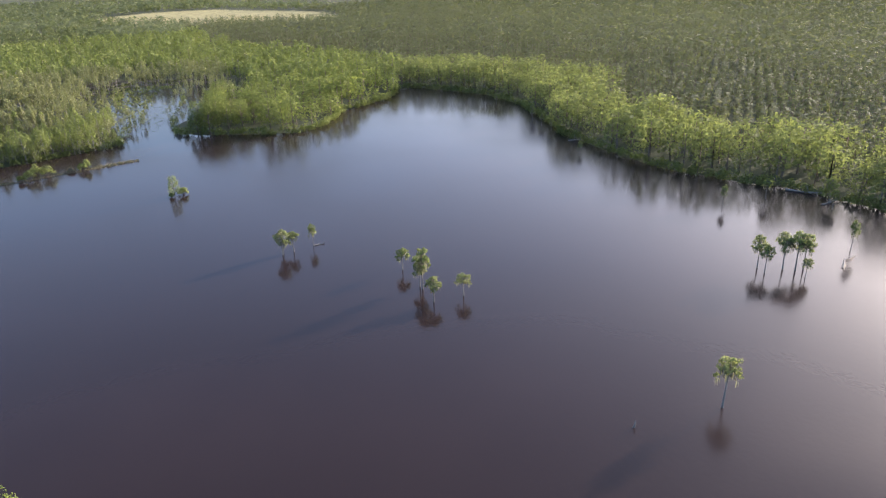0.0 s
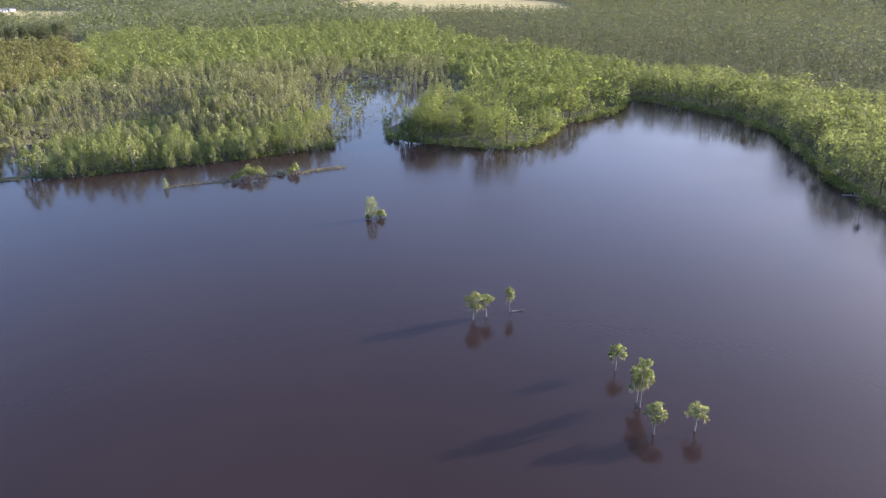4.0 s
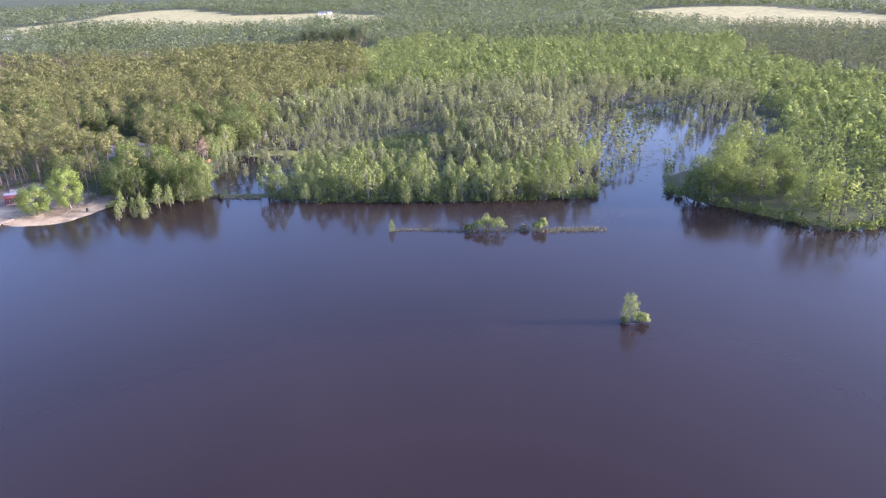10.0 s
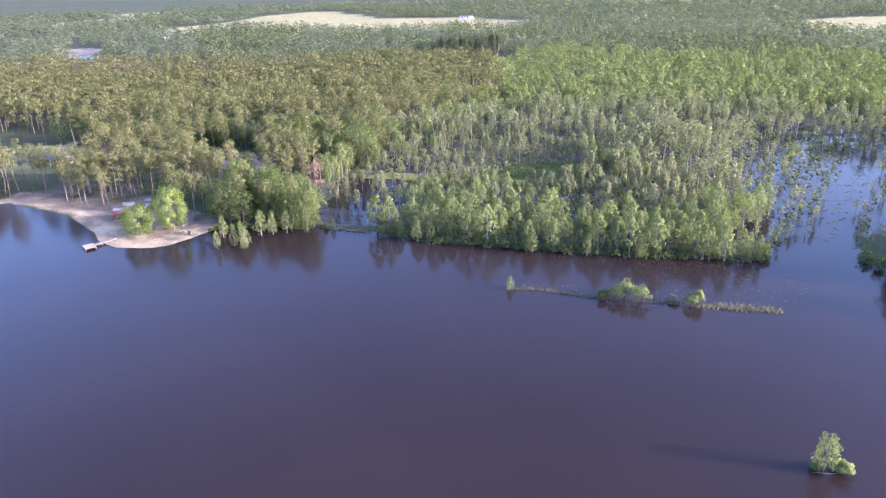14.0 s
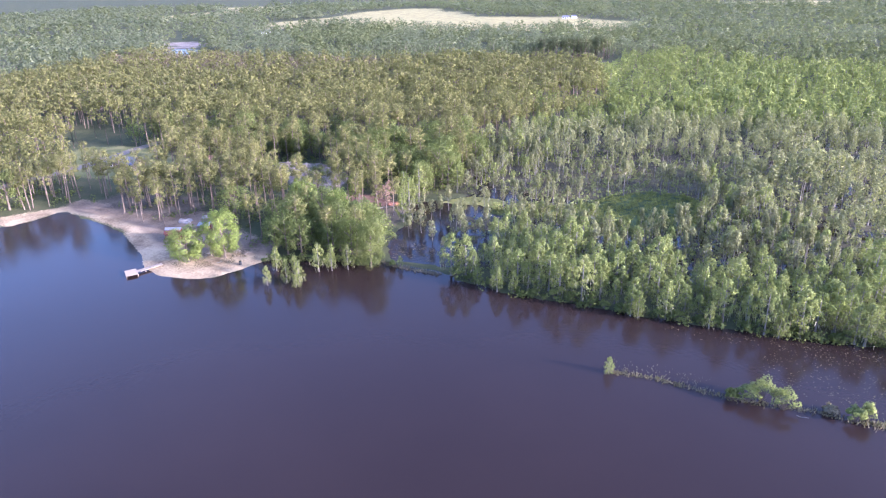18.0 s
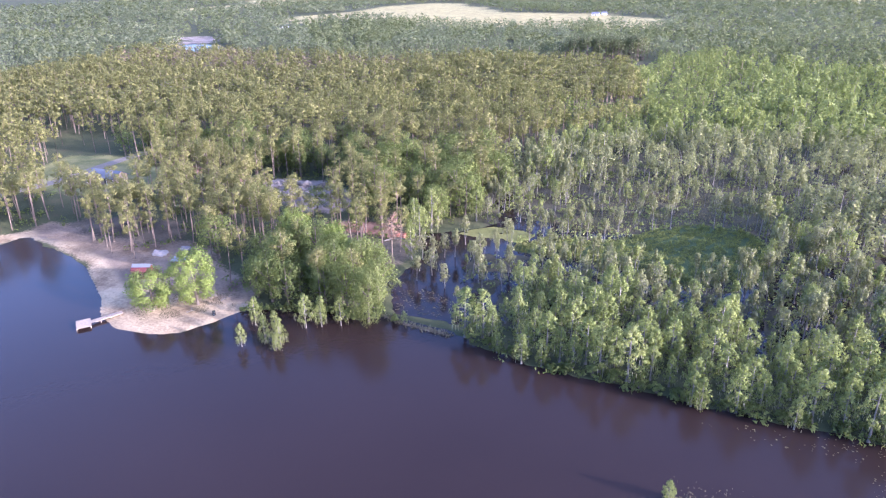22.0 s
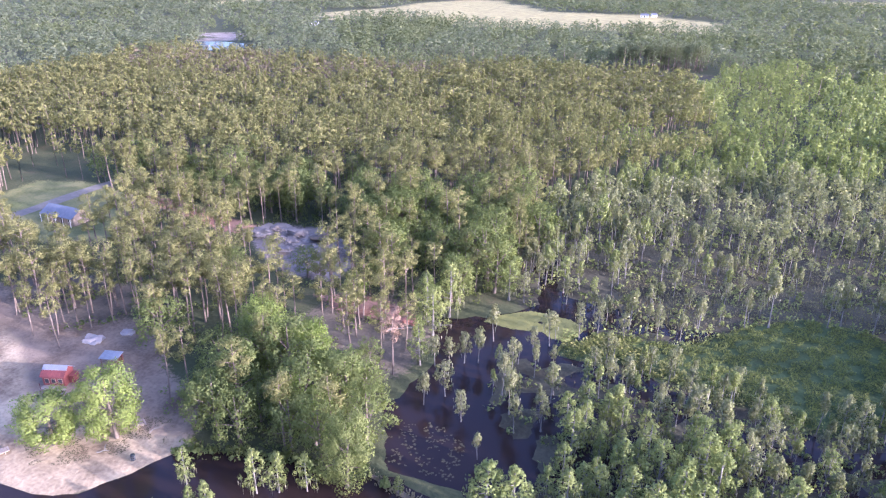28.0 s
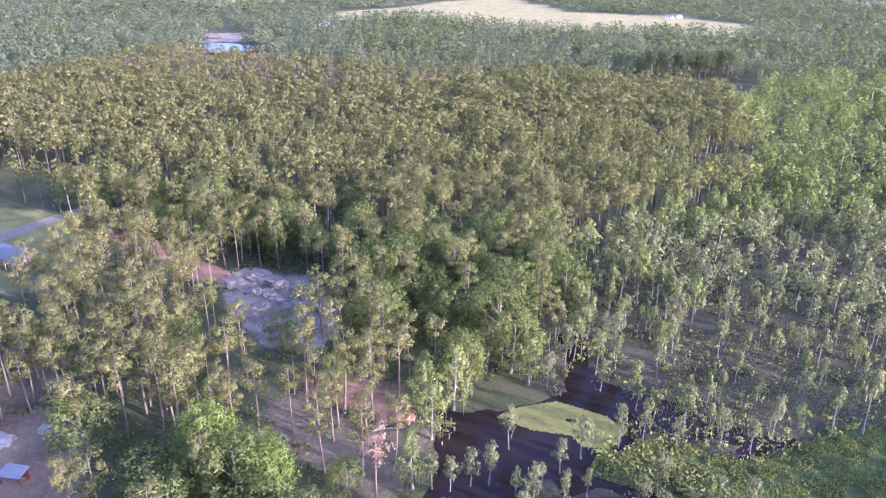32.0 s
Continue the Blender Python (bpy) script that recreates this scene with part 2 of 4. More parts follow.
def waves(x, y, size, seed):
    """A smooth value from -1 to 1 that wanders over about the given size."""
    r = np.random.RandomState(seed)
    total = 0
    for k in range(7):
        a, f, ph = r.uniform(0, 6.28), r.uniform(0.6, 1.9) * 6.28 / size, r.uniform(0, 6.28)
        total = total + np.sin((x * np.cos(a) + y * np.sin(a)) * f + ph + 1.3 * np.sin((y * np.cos(a) - x * np.sin(a)) * f * 0.7 + ph * 2))
    return total / 3.6


def step(a, b, v):
    t = np.clip((v - a) / (b - a), 0, 1)
    return t * t * (3 - 2 * t)


def height(x, y):
    """The ground: lake bed below 0, a low shore, half-drowned swamp floor, gently rolling woods."""
    wobble = 0.8 * waves(x, y, 9, 5)
    d = outside_by(LAKE, x, y) + wobble * (np.hypot(x + 80, y - 85) > 40)
    wet = np.minimum(d, outside_by(CREEK, x, y) + wobble)
    wet = np.minimum(wet, np.minimum(outside_by(POND, x, y), outside_by(FAR_POOL, x, y)))
    for pool in SWAMP_POOLS:
        wet = np.minimum(wet, outside_by(pool, x, y))
    land = np.clip(wet * 0.09, 0, 0.14) + 0.5 * step(0, 26, wet) + 0.5 * step(40, 200, wet) + 0.2 * waves(x, y, 30, 2) * step(2, 20, wet) + 2 * step(250, 700, np.hypot(x, y - 60)) * (1 + 0.6 * waves(x, y, 380, 8))
    land = np.where(wet < 0, np.maximum(wet * 0.22, -1.7), land)
    swamp = step(3, -8, outside_by(SWAMP, x, y)) * (1 - step(1, -3, outside_by(MARSH, x, y)))
    land = land * (1 - swamp) + swamp * np.minimum(land, 0.24 * waves(x, y, 13, 11) - 0.01 - 0.3 * step(24, 4, outside_by(CHANNEL, x, y)) + 0.42 * step(142, 158, y) * step(80, 50, x))
    mound = step(2, -6, outside_by(PIT, x, y))
    return land + mound * (0.3 + 0.9 * np.maximum(waves(x, y, 9, 21), -0.3) + 0.4 * waves(x, y, 4.5, 22))


# ---- mesh helpers ----
def quads_mesh(name, verts, quads, materials, index=None, smooth=False, normals=None):
    me = bpy.data.meshes.new(name)
    verts, quads = np.asarray(verts, np.float32), np.asarray(quads, np.int32)
    me.vertices.add(len(verts))
    me.vertices.foreach_set("co", verts.ravel())
    me.loops.add(quads.size)
    me.loops.foreach_set("vertex_index", quads.ravel())
    me.polygons.add(len(quads))
    me.polygons.foreach_set("loop_start", np.arange(0, quads.size, quads.shape[1], dtype=np.int32))
    if index is not None:
        me.polygons.foreach_set("material_index", np.asarray(index, np.int32))
    if smooth:
        me.polygons.foreach_set("use_smooth", np.ones(len(quads), bool))
    for m in materials:
        me.materials.append(m)
    me.update(calc_edges=True)
    if normals is not None:
        me.polygons.foreach_set("use_smooth", np.ones(len(quads), bool))
        me.normals_split_custom_set_from_vertices(normals)
    return me


def part(name, bm, material, parent=None, label=""):
    me = bpy.data.meshes.new(name)
    bm.to_mesh(me)
    bm.free()
    me.materials.append(material)
    ob = new(name, me)
    ob.parent = parent
    return tagged(ob, label)


# ---- ground and water ----
def spread(lo, hi, fine, reach, dense):
    """Grid lines: even between lo and hi, twice as close over the dense stretch, then ever wider out to the reach."""
    inner = sorted(set(np.arange(lo, hi + 0.01, fine).round(2)) | set(np.arange(dense[0], dense[1], fine / 2).round(2)))
    out, s, v = [], fine, 0.0
    while v < reach:
        s *= 1.09
        v += s
        out.append(v)
    return np.array([lo - v for v in out[::-1]] + inner + [hi + v for v in out])


gx, gy = spread(-180, 232, 2.8, 4200, (-132, -24)), spread(-160, 215, 2.8, 4200, (64, 110))
X, Y = np.meshgrid(gx, gy)
Z = height(X, Y)
n = len(gx)
cell = (np.arange(len(gy) - 1)[:, None] * n + np.arange(n - 1)[None]).ravel()
ground_mesh = quads_mesh("ground", np.stack([X, Y, Z], -1).reshape(-1, 3), np.stack([cell, cell + 1, cell + n + 1, cell + n], -1), [GROUND], smooth=True)
ground = tagged(new("ground", ground_mesh), "forest floor, beaches and fields round a lake", "ground", kind="structure")


def zone(name, polys, soft):
    v = np.zeros(X.shape)
    for poly in polys:
        v = np.maximum(v, step(soft, -soft, outside_by(poly, X, Y)))
    a = ground_mesh.attributes.new(name, "FLOAT", "POINT")
    a.data.foreach_set("value", v.ravel().astype(np.float32))


zone("sand", [SAND], 2.5)
zone("pale", [PIT, POND_SAND], 3)
zone("soil", [SOIL], 3.5)
zone("clay", [CLAY_A, CLAY_B], 3)
zone("grass", [LAWN], 5)
zone("straw", FIELDS + NEAR_MARGINS, 18)
zone("peat", [SWAMP, FAR_CLEARING], 4)
zone("marsh", [MARSH], 4)
zone("mud", [BANK, [(-140, 108), (-128, 104), (-108, 104), (-98, 112), (-110, 124), (-136, 122)], [(-70, 120), (-56, 116), (-48, 124), (-50, 140), (-66, 140)]], 5)

bm = bmesh.new()
for co in ((-460, -470, 0), (330, -470, 0), (330, 640, 0), (-460, 640, 0)):
    bm.verts.new(co)
bm.faces.new(bm.verts)
water = tagged(part("water", bm, WATER), "dark brown lake water with faint ripples", "water", kind="structure")

# ---- trees ----
rng = np.random.RandomState(7)


def leaf_cloud(r, centres, radii, per, size, up=0.35, squash=0.8, loose=0.7, axis=None, slim=1.0, own=0.35):
    """Small leaf sprays scattered through clumps: their corners, three a spray, and soft normals."""
    c = np.repeat(centres, per, 0)
    k = len(c)
    d = r.normal(size=(k, 3))
    d /= np.linalg.norm(d, axis=1)[:, None]
    p = c + d * np.repeat(radii, per)[:, None] * (r.uniform(0.25, 1, (k, 1)) ** 0.6) * (1, 1, squash)
    centre = centres.mean(0) if axis is None else axis
    out = d * 0.8 + (p - centre) / (np.abs(p - centre).max() + 1e-6) + (0, 0, up * 0.5)
    out /= np.linalg.norm(out, axis=1)[:, None]
    nrm = out + r.normal(scale=loose, size=(k, 3))
    nrm *= np.sign((nrm * out).sum(1))[:, None]
    nrm /= np.linalg.norm(nrm, axis=1)[:, None]
    a = np.cross(nrm, r.normal(size=(k, 3)))
    a /= np.linalg.norm(a, axis=1)[:, None]
    b = np.cross(nrm, a)
    s = size * r.uniform(0.6, 1.35, (k, 1))
    w = s * r.uniform(0.45, 0.8, (k, 1)) * slim
    soft = out + own * nrm
    soft /= np.linalg.norm(soft, axis=1)[:, None]
    return np.stack([p - a * s * 0.7 - b * w * 0.8, p + a * s, p - a * s * 0.5 + b * w], 1).reshape(-1, 3), np.repeat(soft, 3, 0)


def tube(path, radii, sides):
    """A tapered limb along a path, as quads."""
    path, verts, quads = np.asarray(path, float), [], []
    for i, (q, rad) in enumerate(zip(path, radii)):
        d = path[min(i + 1, len(path) - 1)] - path[max(i - 1, 0)]
        d /= np.linalg.norm(d) + 1e-9
        u = np.cross(d, (0.31, 0.95, 0.1))
        u /= np.linalg.norm(u)
        v = np.cross(d, u)
        for s in range(sides):
            a = 6.2832 * s / sides
            verts.append(q + rad * (math.cos(a) * u + math.sin(a) * v))
    for i in range(len(path) - 1):
        for s in range(sides):
            t = (s + 1) % sides
            quads.append((i * sides + s, i * sides + t, (i + 1) * sides + t, (i + 1) * sides + s))
    return np.array(verts), np.array(quads)


def join(pieces):
    verts, quads, at = [], [], 0
    for v, q in pieces:
        verts.append(v)
        quads.append(np.asarray(q) + at)
        at += len(v)
    return np.concatenate(verts), np.concatenate(quads)


def shape(kind, r):
    """Clump centres and radii, limb paths and the trunk of a tree one unit high."""
    bend = r.normal(scale=0.02, size=2)
    spine = lambda h: np.array([bend[0] * math.sin(h * 3), bend[1] * math.sin(h * 2.3), h])
    cs, rs, limbs = [], [], []
    if kind == "pine":  # bare below, an egg-shaped crown of rounded needle puffs above
        base, wide = r.uniform(0.47, 0.64), r.uniform(0.118, 0.165)
        for i in range(16):
            t = (i + 0.5) / 16
            h = base + (0.93 - base) * t
            round_by = math.sin(math.pi * (0.14 + 0.72 * t)) ** 0.5 * (1.02 - 0.12 * t)
            a, reach = i * 2.4 + r.uniform(-0.7, 0.7), r.uniform(0.3, 1) ** 0.6 * wide * round_by
            c = spine(h) + (math.cos(a) * reach, math.sin(a) * reach, r.uniform(-0.03, 0.03))
            cs.append(c), rs.append(r.uniform(0.042, 0.066))
            if i % 2 == 0:
                limbs.append((spine(h - 0.05), c, 0.0045))
        trunk = [(spine(h), w) for h, w in ((-0.03, 0.014), (0.03, 0.0115), (0.3, 0.0095), (0.6, 0.007), (0.93, 0.002))]
        squash = 0.72
    elif kind == "conifer":  # planted young pine: a cone down to the ground
        for i in range(16):
            t = (i + 0.5) / 16
            a, reach = i * 2.4, 0.14 * (1 - t) ** 0.8 * r.uniform(0.5, 1)
            cs.append(spine(0.2 + 0.77 * t) + (math.cos(a) * reach, math.sin(a) * reach, 0)), rs.append(0.075 - 0.045 * t)
        trunk = [(spine(h), w) for h, w in ((-0.03, 0.014), (0.1, 0.012), (0.3, 0.01), (0.9, 0.003))]
        squash = 1.0
    elif kind == "cypress":  # mossy, open, its leaves gathered high on a pale stem
        base, wide = r.uniform(0.34, 0.62), r.uniform(0.085, 0.165)
        for i in range(36):
            t = (i + 0.5) / 36
            h = base + (0.98 - base) * t ** 0.9
            a, reach = i * 2.4 + r.uniform(-0.8, 0.8), r.uniform(0.15, 1) * wide * (0.45 + 0.75 * math.sin(math.pi * min(1, 0.25 + 0.72 * t)))
            c = spine(h) + (math.cos(a) * reach, math.sin(a) * reach, 0)
            cs.append(c), rs.append(r.uniform(0.02, 0.042))
            if i % 2 == 0:
                limbs.append((spine(h - 0.05), c, 0.005))
        trunk = [(spine(h), w) for h, w in ((-0.05, 0.028), (0.03, 0.019), (0.10, 0.0115), (0.5, 0.008), (0.97, 0.003))]
        squash = 1.25
    elif kind == "shore":  # full young cypress, widest below the middle
        wide, low = r.uniform(0.19, 0.29), r.uniform(0.14, 0.30)
        for i in range(56):
            t = (i + 0.5) / 56
            h = low + (0.97 - low) * t
            a, reach = i * 2.4 + r.uniform(-0.7, 0.7), r.uniform(0.25, 1) ** 0.7 * wide * (math.sin(math.pi * (0.22 + 0.76 * t)) ** 0.7 * (1.1 - 0.35 * t) + 0.05)
            c = spine(h) + (math.cos(a) * reach, math.sin(a) * reach, 0)
            cs.append(c), rs.append(r.uniform(0.034, 0.066) * (1.1 - 0.35 * h))
            if i % 5 == 0:
                limbs.append((spine(h - 0.04), c, 0.006))
        trunk = [(spine(h), w) for h, w in ((-0.05, 0.04), (0.03, 0.028), (0.12, 0.018), (0.5, 0.012), (0.97, 0.004))]
        squash = 1.0
    elif kind == "umbrella":  # flat-topped cypress of the open water
        for i in range(36):
            a, reach = i * 2.4 + r.uniform(-0.4, 0.4), 0.225 * math.sqrt((i + 0.5) / 36)
            h = 0.94 - 4.0 * reach * reach + r.uniform(-0.22, 0.02)
            c = spine(h) + (math.cos(a) * reach, math.sin(a) * reach, 0)
            cs.append(c), rs.append(r.uniform(0.034, 0.058))
            if i % 3 == 0:
                limbs.append((spine(0.66 + r.uniform(-0.12, 0.1)), c, 0.010))
        trunk = [(spine(h), w) for h, w in ((-0.08, 0.046), (0.02, 0.036), (0.08, 0.020), (0.4, 0.013), (0.66, 0.010), (0.9, 0.004))]
        squash = 0.7
    else:  # hardwood: a broad, lumpy crown on a forked stem; the dense kind is leafy almost to the ground
        low = 0.14 if kind == "dense" else 0.24
        for i in range(54):
            t = (i + 0.5) / 54
            h = low + (0.94 - low) * t
            a, reach = i * 2.4 + r.uniform(-0.5, 0.5), r.uniform(0.5, 1) * 0.37 * math.sqrt(max(0.03, 1 - ((h - 0.52) / 0.47) ** 2))
            c = spine(h) + (math.cos(a) * reach, math.sin(a) * reach, 0)
            cs.append(c), rs.append(r.uniform(0.065, 0.115))
            if i % 6 == 0:
                limbs.append((spine(0.25 + 0.3 * t), c, 0.011))
        trunk = [(spine(h), w) for h, w in ((-0.03, 0.034), (0.04, 0.026), (0.3, 0.02), (0.6, 0.012), (0.85, 0.004))]
        squash = 0.85
    return np.array(cs), np.array(rs), limbs, trunk, squash


SPECIES = {  # crown, bark, leaf size, sprays a clump
    "pine": (PINE_LEAF, PINE_BARK, 0.0150, 84),
    "cypress": (MOSS_LEAF, GREY_BARK, 0.018, 32),
    "shore": (FRESH_LEAF, GREY_BARK, 0.020, 28),
    "umbrella": (LAKE_LEAF, GREY_BARK, 0.024, 34),
    "hardwood": (LUSH_LEAF, DARK_BARK, 0.021, 44),
    "conifer": (ROW_LEAF, PINE_BARK, 0.05, 4),
    "dense": (BRIGHT_LEAF, DARK_BARK, 0.0165, 165),
}


def make_variants(kind, count, seed):
    """Shared meshes of near trees: trunk with limbs, crown, and moss where it hangs."""
    crown_mat, bark, leaf, per = SPECIES[kind]
    made = []
    for i in range(count):
        r = np.random.RandomState(seed + i)
        cs, rs, limbs, trunk, squash = shape(kind, r)
        pieces = [tube([p for p, w in trunk], [w for p, w in trunk], 7)]
        for a, b, w in limbs:
            pieces.append(tube([a, (np.array(a) + b) / 2 + (0, 0, 0.012), b], [w, w * 0.7, w * 0.3], 3))
        tv, tq = join(pieces)
        rs = rs * {"dense": 1.36, "shore": 1.3, "cypress": 1.35}.get(kind, 1.12)
        lv, ln = leaf_cloud(r, cs, rs, per, leaf, squash=squash, slim=0.55 if kind == "pine" else 0.9)
        trunk_me = quads_mesh("trunk", tv, tq, [bark], smooth=True)
        n_leaf = len(lv) // 3
        k = 0
        if kind in ("cypress", "umbrella", "shore"):
            k = {"umbrella": 190, "cypress": 40, "shore": 50}[kind]
            from_low = cs[np.argsort(cs[:, 2])][:len(cs) // 2] if kind == "shore" else cs
            pick = from_low[r.randint(len(from_low), size=k)] * ((0.75, 0.75, 1) if kind == "umbrella" else (1, 1, 1)) + r.normal(scale=0.03, size=(k, 3)) - (0, 0, 0.05)
            a = r.uniform(0, 6.28, k)
            side = np.stack([np.cos(a), np.sin(a), 0 * a], -1) * 0.009
            drop = np.stack([0 * a, 0 * a, -r.uniform(0.06, 0.13 if kind == "umbrella" else 0.15, k)], -1)
            mv = np.stack([pick - side, pick + side, pick + drop], 1).reshape(-1, 3)
            mn = mv * (1, 1, 0) + (0, 0, 0.02)
            lv, ln = np.concatenate([lv, mv]), np.concatenate([ln, mn / np.linalg.norm(mn, axis=1)[:, None]])
        crown_me = quads_mesh("crown", lv, np.arange(len(lv)).reshape(-1, 3), [crown_mat, MOSS][:1 + (k > 0)], np.r_[np.zeros(n_leaf, int), np.ones(k, int)], normals=ln)
        made.append((trunk_me, crown_me))
    return made


VARIANTS = {kind: make_variants(kind, 7, 100 * i + 11) for i, kind in enumerate(SPECIES) if kind != "conifer"}
TREE_WORDS = {
    "pine": ("pine_tree", "tall pine with a bare trunk and olive needles", "pines on the west shore"),
    "cypress": ("mossy_cypress", "slender cypress hung with grey moss in the swamp", "mossy cypresses of the swamp"),
    "shore": ("green_cypress", "fresh green cypress with a full crown by the water", "cypresses along the shore"),
    "umbrella": ("lake_cypress", "flat-topped mossy cypress standing alone in the lake", "cypresses in the lake"),
    "dense": ("broadleaf_tree", "full-leaved bright green tree", "leafy trees near the beach"),
    "hardwood": ("broadleaf_tree", "broad leafy green tree with a rounded crown", "leafy trees near the beach"),
}
count_of = {}


def grow(kind, x, y, h, turn=None, label="", wide=1.0, leaf=None, lean=(0, 0)):
    """One near tree with its parts, standing on the ground."""
    name, words, group = TREE_WORDS[kind]
    i = count_of[kind] = count_of.get(kind, -1) + 1
    trunk_me, crown_me = VARIANTS[kind][(i * 3 + i // 7) % 7]
    root = tagged(new(name), label or words, "tree", group)
    z = max(float(height(np.array([x]), np.array([y]))[0]), -0.6)
    root.matrix_world = pose(x, y, z, lean[0], lean[1], turn if turn is not None else (i * 137.5) % 360) @ Matrix.Diagonal((h * wide, h * wide, h, 1))
    for part_name, me in (("trunk", trunk_me), ("crown", crown_me)):
        ob = new(part_name, me)
        ob.parent = root
        if part_name == "crown" and leaf is not None:
            ob.material_slots[0].link = "OBJECT"
            ob.material_slots[0].material = leaf
    return root


def far_variant(kind, r, detail):
    """A lighter tree for the joined woods: 3 levels."""
    cs, rs, limbs, trunk, squash = shape(kind, r)
    aim_at, size, keep, own = ((190, 0.033, 1, 0.3), (92, 0.045, 2, 0.22), (36, 0.072, 3, 0.14), (18, 0.1, 5, 0.1))[detail]
    if kind == "conifer":
        aim_at, size, keep = ((32, 0.075, 1), (24, 0.085, 2), (20, 0.1, 2), (12, 0.13, 4))[detail]
    if kind in ("hardwood", "shore"):
        aim_at, size = aim_at * (1.45, 1.4, 1.9, 1.8)[detail], size * (1.35, 1.35, 1.15, 1.2)[detail]
    picked = cs[::keep]
    per = max(2, round(aim_at / len(picked)))
    lv, ln = leaf_cloud(r, picked, rs[::keep] * (1.1, 1.35, 1.6, 1.8)[detail], per, size, squash=squash, loose=0.2 if kind == "conifer" else (0.6, 0.45, 0.35, 0.25)[detail], up=2.2 if kind == "conifer" else (0.35, 0.7, 1.4, 2.0)[detail], own=own, slim=0.7 if kind == "pine" else 0.9)
    lq = np.arange(len(lv)).reshape(-1, 3)
    tv, tq = tube([trunk[0][0], trunk[2][0], trunk[-1][0]], [trunk[1][1], trunk[2][1], trunk[-1][1]], 3)
    tq = np.concatenate([tq[:, :3], tq[:, [0, 2, 3]]])
    if detail >= 2:
        return lv, lq, np.zeros(len(lq), int), ln
    v, q = join([(lv, lq), (tv, tq)])
    tn = tv * (1, 1, 0) + (0.003, 0, 0)
    return v, q, np.r_[np.zeros(len(lq), int), np.ones(len(tq), int)], np.concatenate([ln, tn / np.linalg.norm(tn, axis=1)[:, None]])


def wood(name, kind, leaf, spots, label, detail):
    """Many trees far off, joined: spots are rows of x, y, height."""
    if not len(spots):
        return
    spots = np.asarray(spots, float)
    r = np.random.RandomState(len(name) * 13 + detail)
    z = height(spots[:, 0], spots[:, 1])
    shapes = [far_variant(kind, r, detail) for _ in range(6)]
    which = r.randint(6, size=len(spots))
    verts, quads, index, normals, at = [], [], [], [], 0
    for i, (v, q, m, nr) in enumerate(shapes):
        mine = spots[which == i]
        if not len(mine):
            continue
        a, wide = r.uniform(0, 6.28, len(mine)), r.uniform(0.8, 1.35, len(mine))
        wide = wide * (0.95, 1, 1.15, 1.3)[detail] * (0.95 if kind == "pine" else 1)
        c, s, h = np.cos(a)[:, None], np.sin(a)[:, None], mine[:, 2:3]
        vx = (v[None, :, 0] * c - v[None, :, 1] * s) * h * wide[:, None] + mine[:, :1]
        vy = (v[None, :, 0] * s + v[None, :, 1] * c) * h * wide[:, None] + mine[:, 1:2]
        vz = v[None, :, 2] * h + np.maximum(z[which == i], -0.5)[:, None]
        verts.append(np.stack([vx, vy, vz], -1).reshape(-1, 3))
        quads.append((q[None] + (np.arange(len(mine)) * len(v))[:, None, None] + at).reshape(-1, 3))
        index.append(np.tile(m, len(mine)))
        normals.append(np.stack([nr[None, :, 0] * c - nr[None, :, 1] * s, nr[None, :, 0] * s + nr[None, :, 1] * c, nr[None, :, 2] + 0 * h], -1).reshape(-1, 3))
        at += len(mine) * len(v)
    me = quads_mesh(name, np.concatenate(verts), np.concatenate(quads), [leaf, SPECIES[kind][1]], np.concatenate(index), normals=np.concatenate(normals))
    tagged(new(name, me), label, "woods", kind="stuff")


def scatter(x0, x1, y0, y1, gap, seed):
    r = np.random.RandomState(seed)
    gx, gy = np.meshgrid(np.arange(x0, x1, gap), np.arange(y0, y1, gap))
    gx = gx + 0.5 * gap * (np.arange(gx.shape[0]) % 2)[:, None]
    return (gx + r.uniform(-0.42, 0.42, gx.shape) * gap).ravel(), (gy + r.uniform(-0.42, 0.42, gy.shape) * gap).ravel()


def planted(gap, bearing):
    """Straight rows of planted trees east of the lake, running along the bearing."""
    r = np.random.RandomState(12)
    along, across = np.meshgrid(np.arange(-100, 1000, gap * 0.9), np.arange(-700, 700, gap * 0.9))
    along, across = along + r.uniform(-0.4, 0.4, along.shape) * gap, across + r.uniform(-0.17, 0.17, across.shape) * gap
    s, c = math.sin(radians(bearing)), math.cos(radians(bearing))
    return (150 + along * s - across * c).ravel(), (along * c + across * s).ravel()


PINE_EDGE = [(-900, 1500), (-900, 60), (-300, 66), (-146, 92), (-64, 88), (-50, 90), (-46, 112), (-52, 140), (-40, 196), (10, 268), (-4, 410), (-60, 430), (-160, 400), (-340, 410), (-420, 520), (-500, 700)]
HOUSE_VIEW = [(-172, 142), (-140, 146), (-112, 124), (-134, 106)]
PIT_VIEW = [(-104, 158), (-72, 142), (-56, 118), (-86, 130)]
BROWN = [(-345, 420), (-162, 402), (-100, 425), (-134, 366), (-203, 321), (-290, 325), (-350, 370)]
BELT = [(-230, 190), (-200, 171), (-181, 178), (-150, 183), (-129, 170), (-105, 171), (-76, 168), (-64, 148), (-48, 140), (-34, 140), (-30, 190), (-44, 200), (-76, 192), (-134, 192), (-205, 204)]
GROVE = [(-86, 104), (-72, 92), (-63, 88), (-40, 88), (-40, 104), (-48, 114), (-60, 116)]
ISLAND = [(98, 72), (104, 61), (113, 51), (128, 37), (143, 39), (166, 57), (207, 68), (214, 96), (160, 112), (124, 104), (112, 90)]
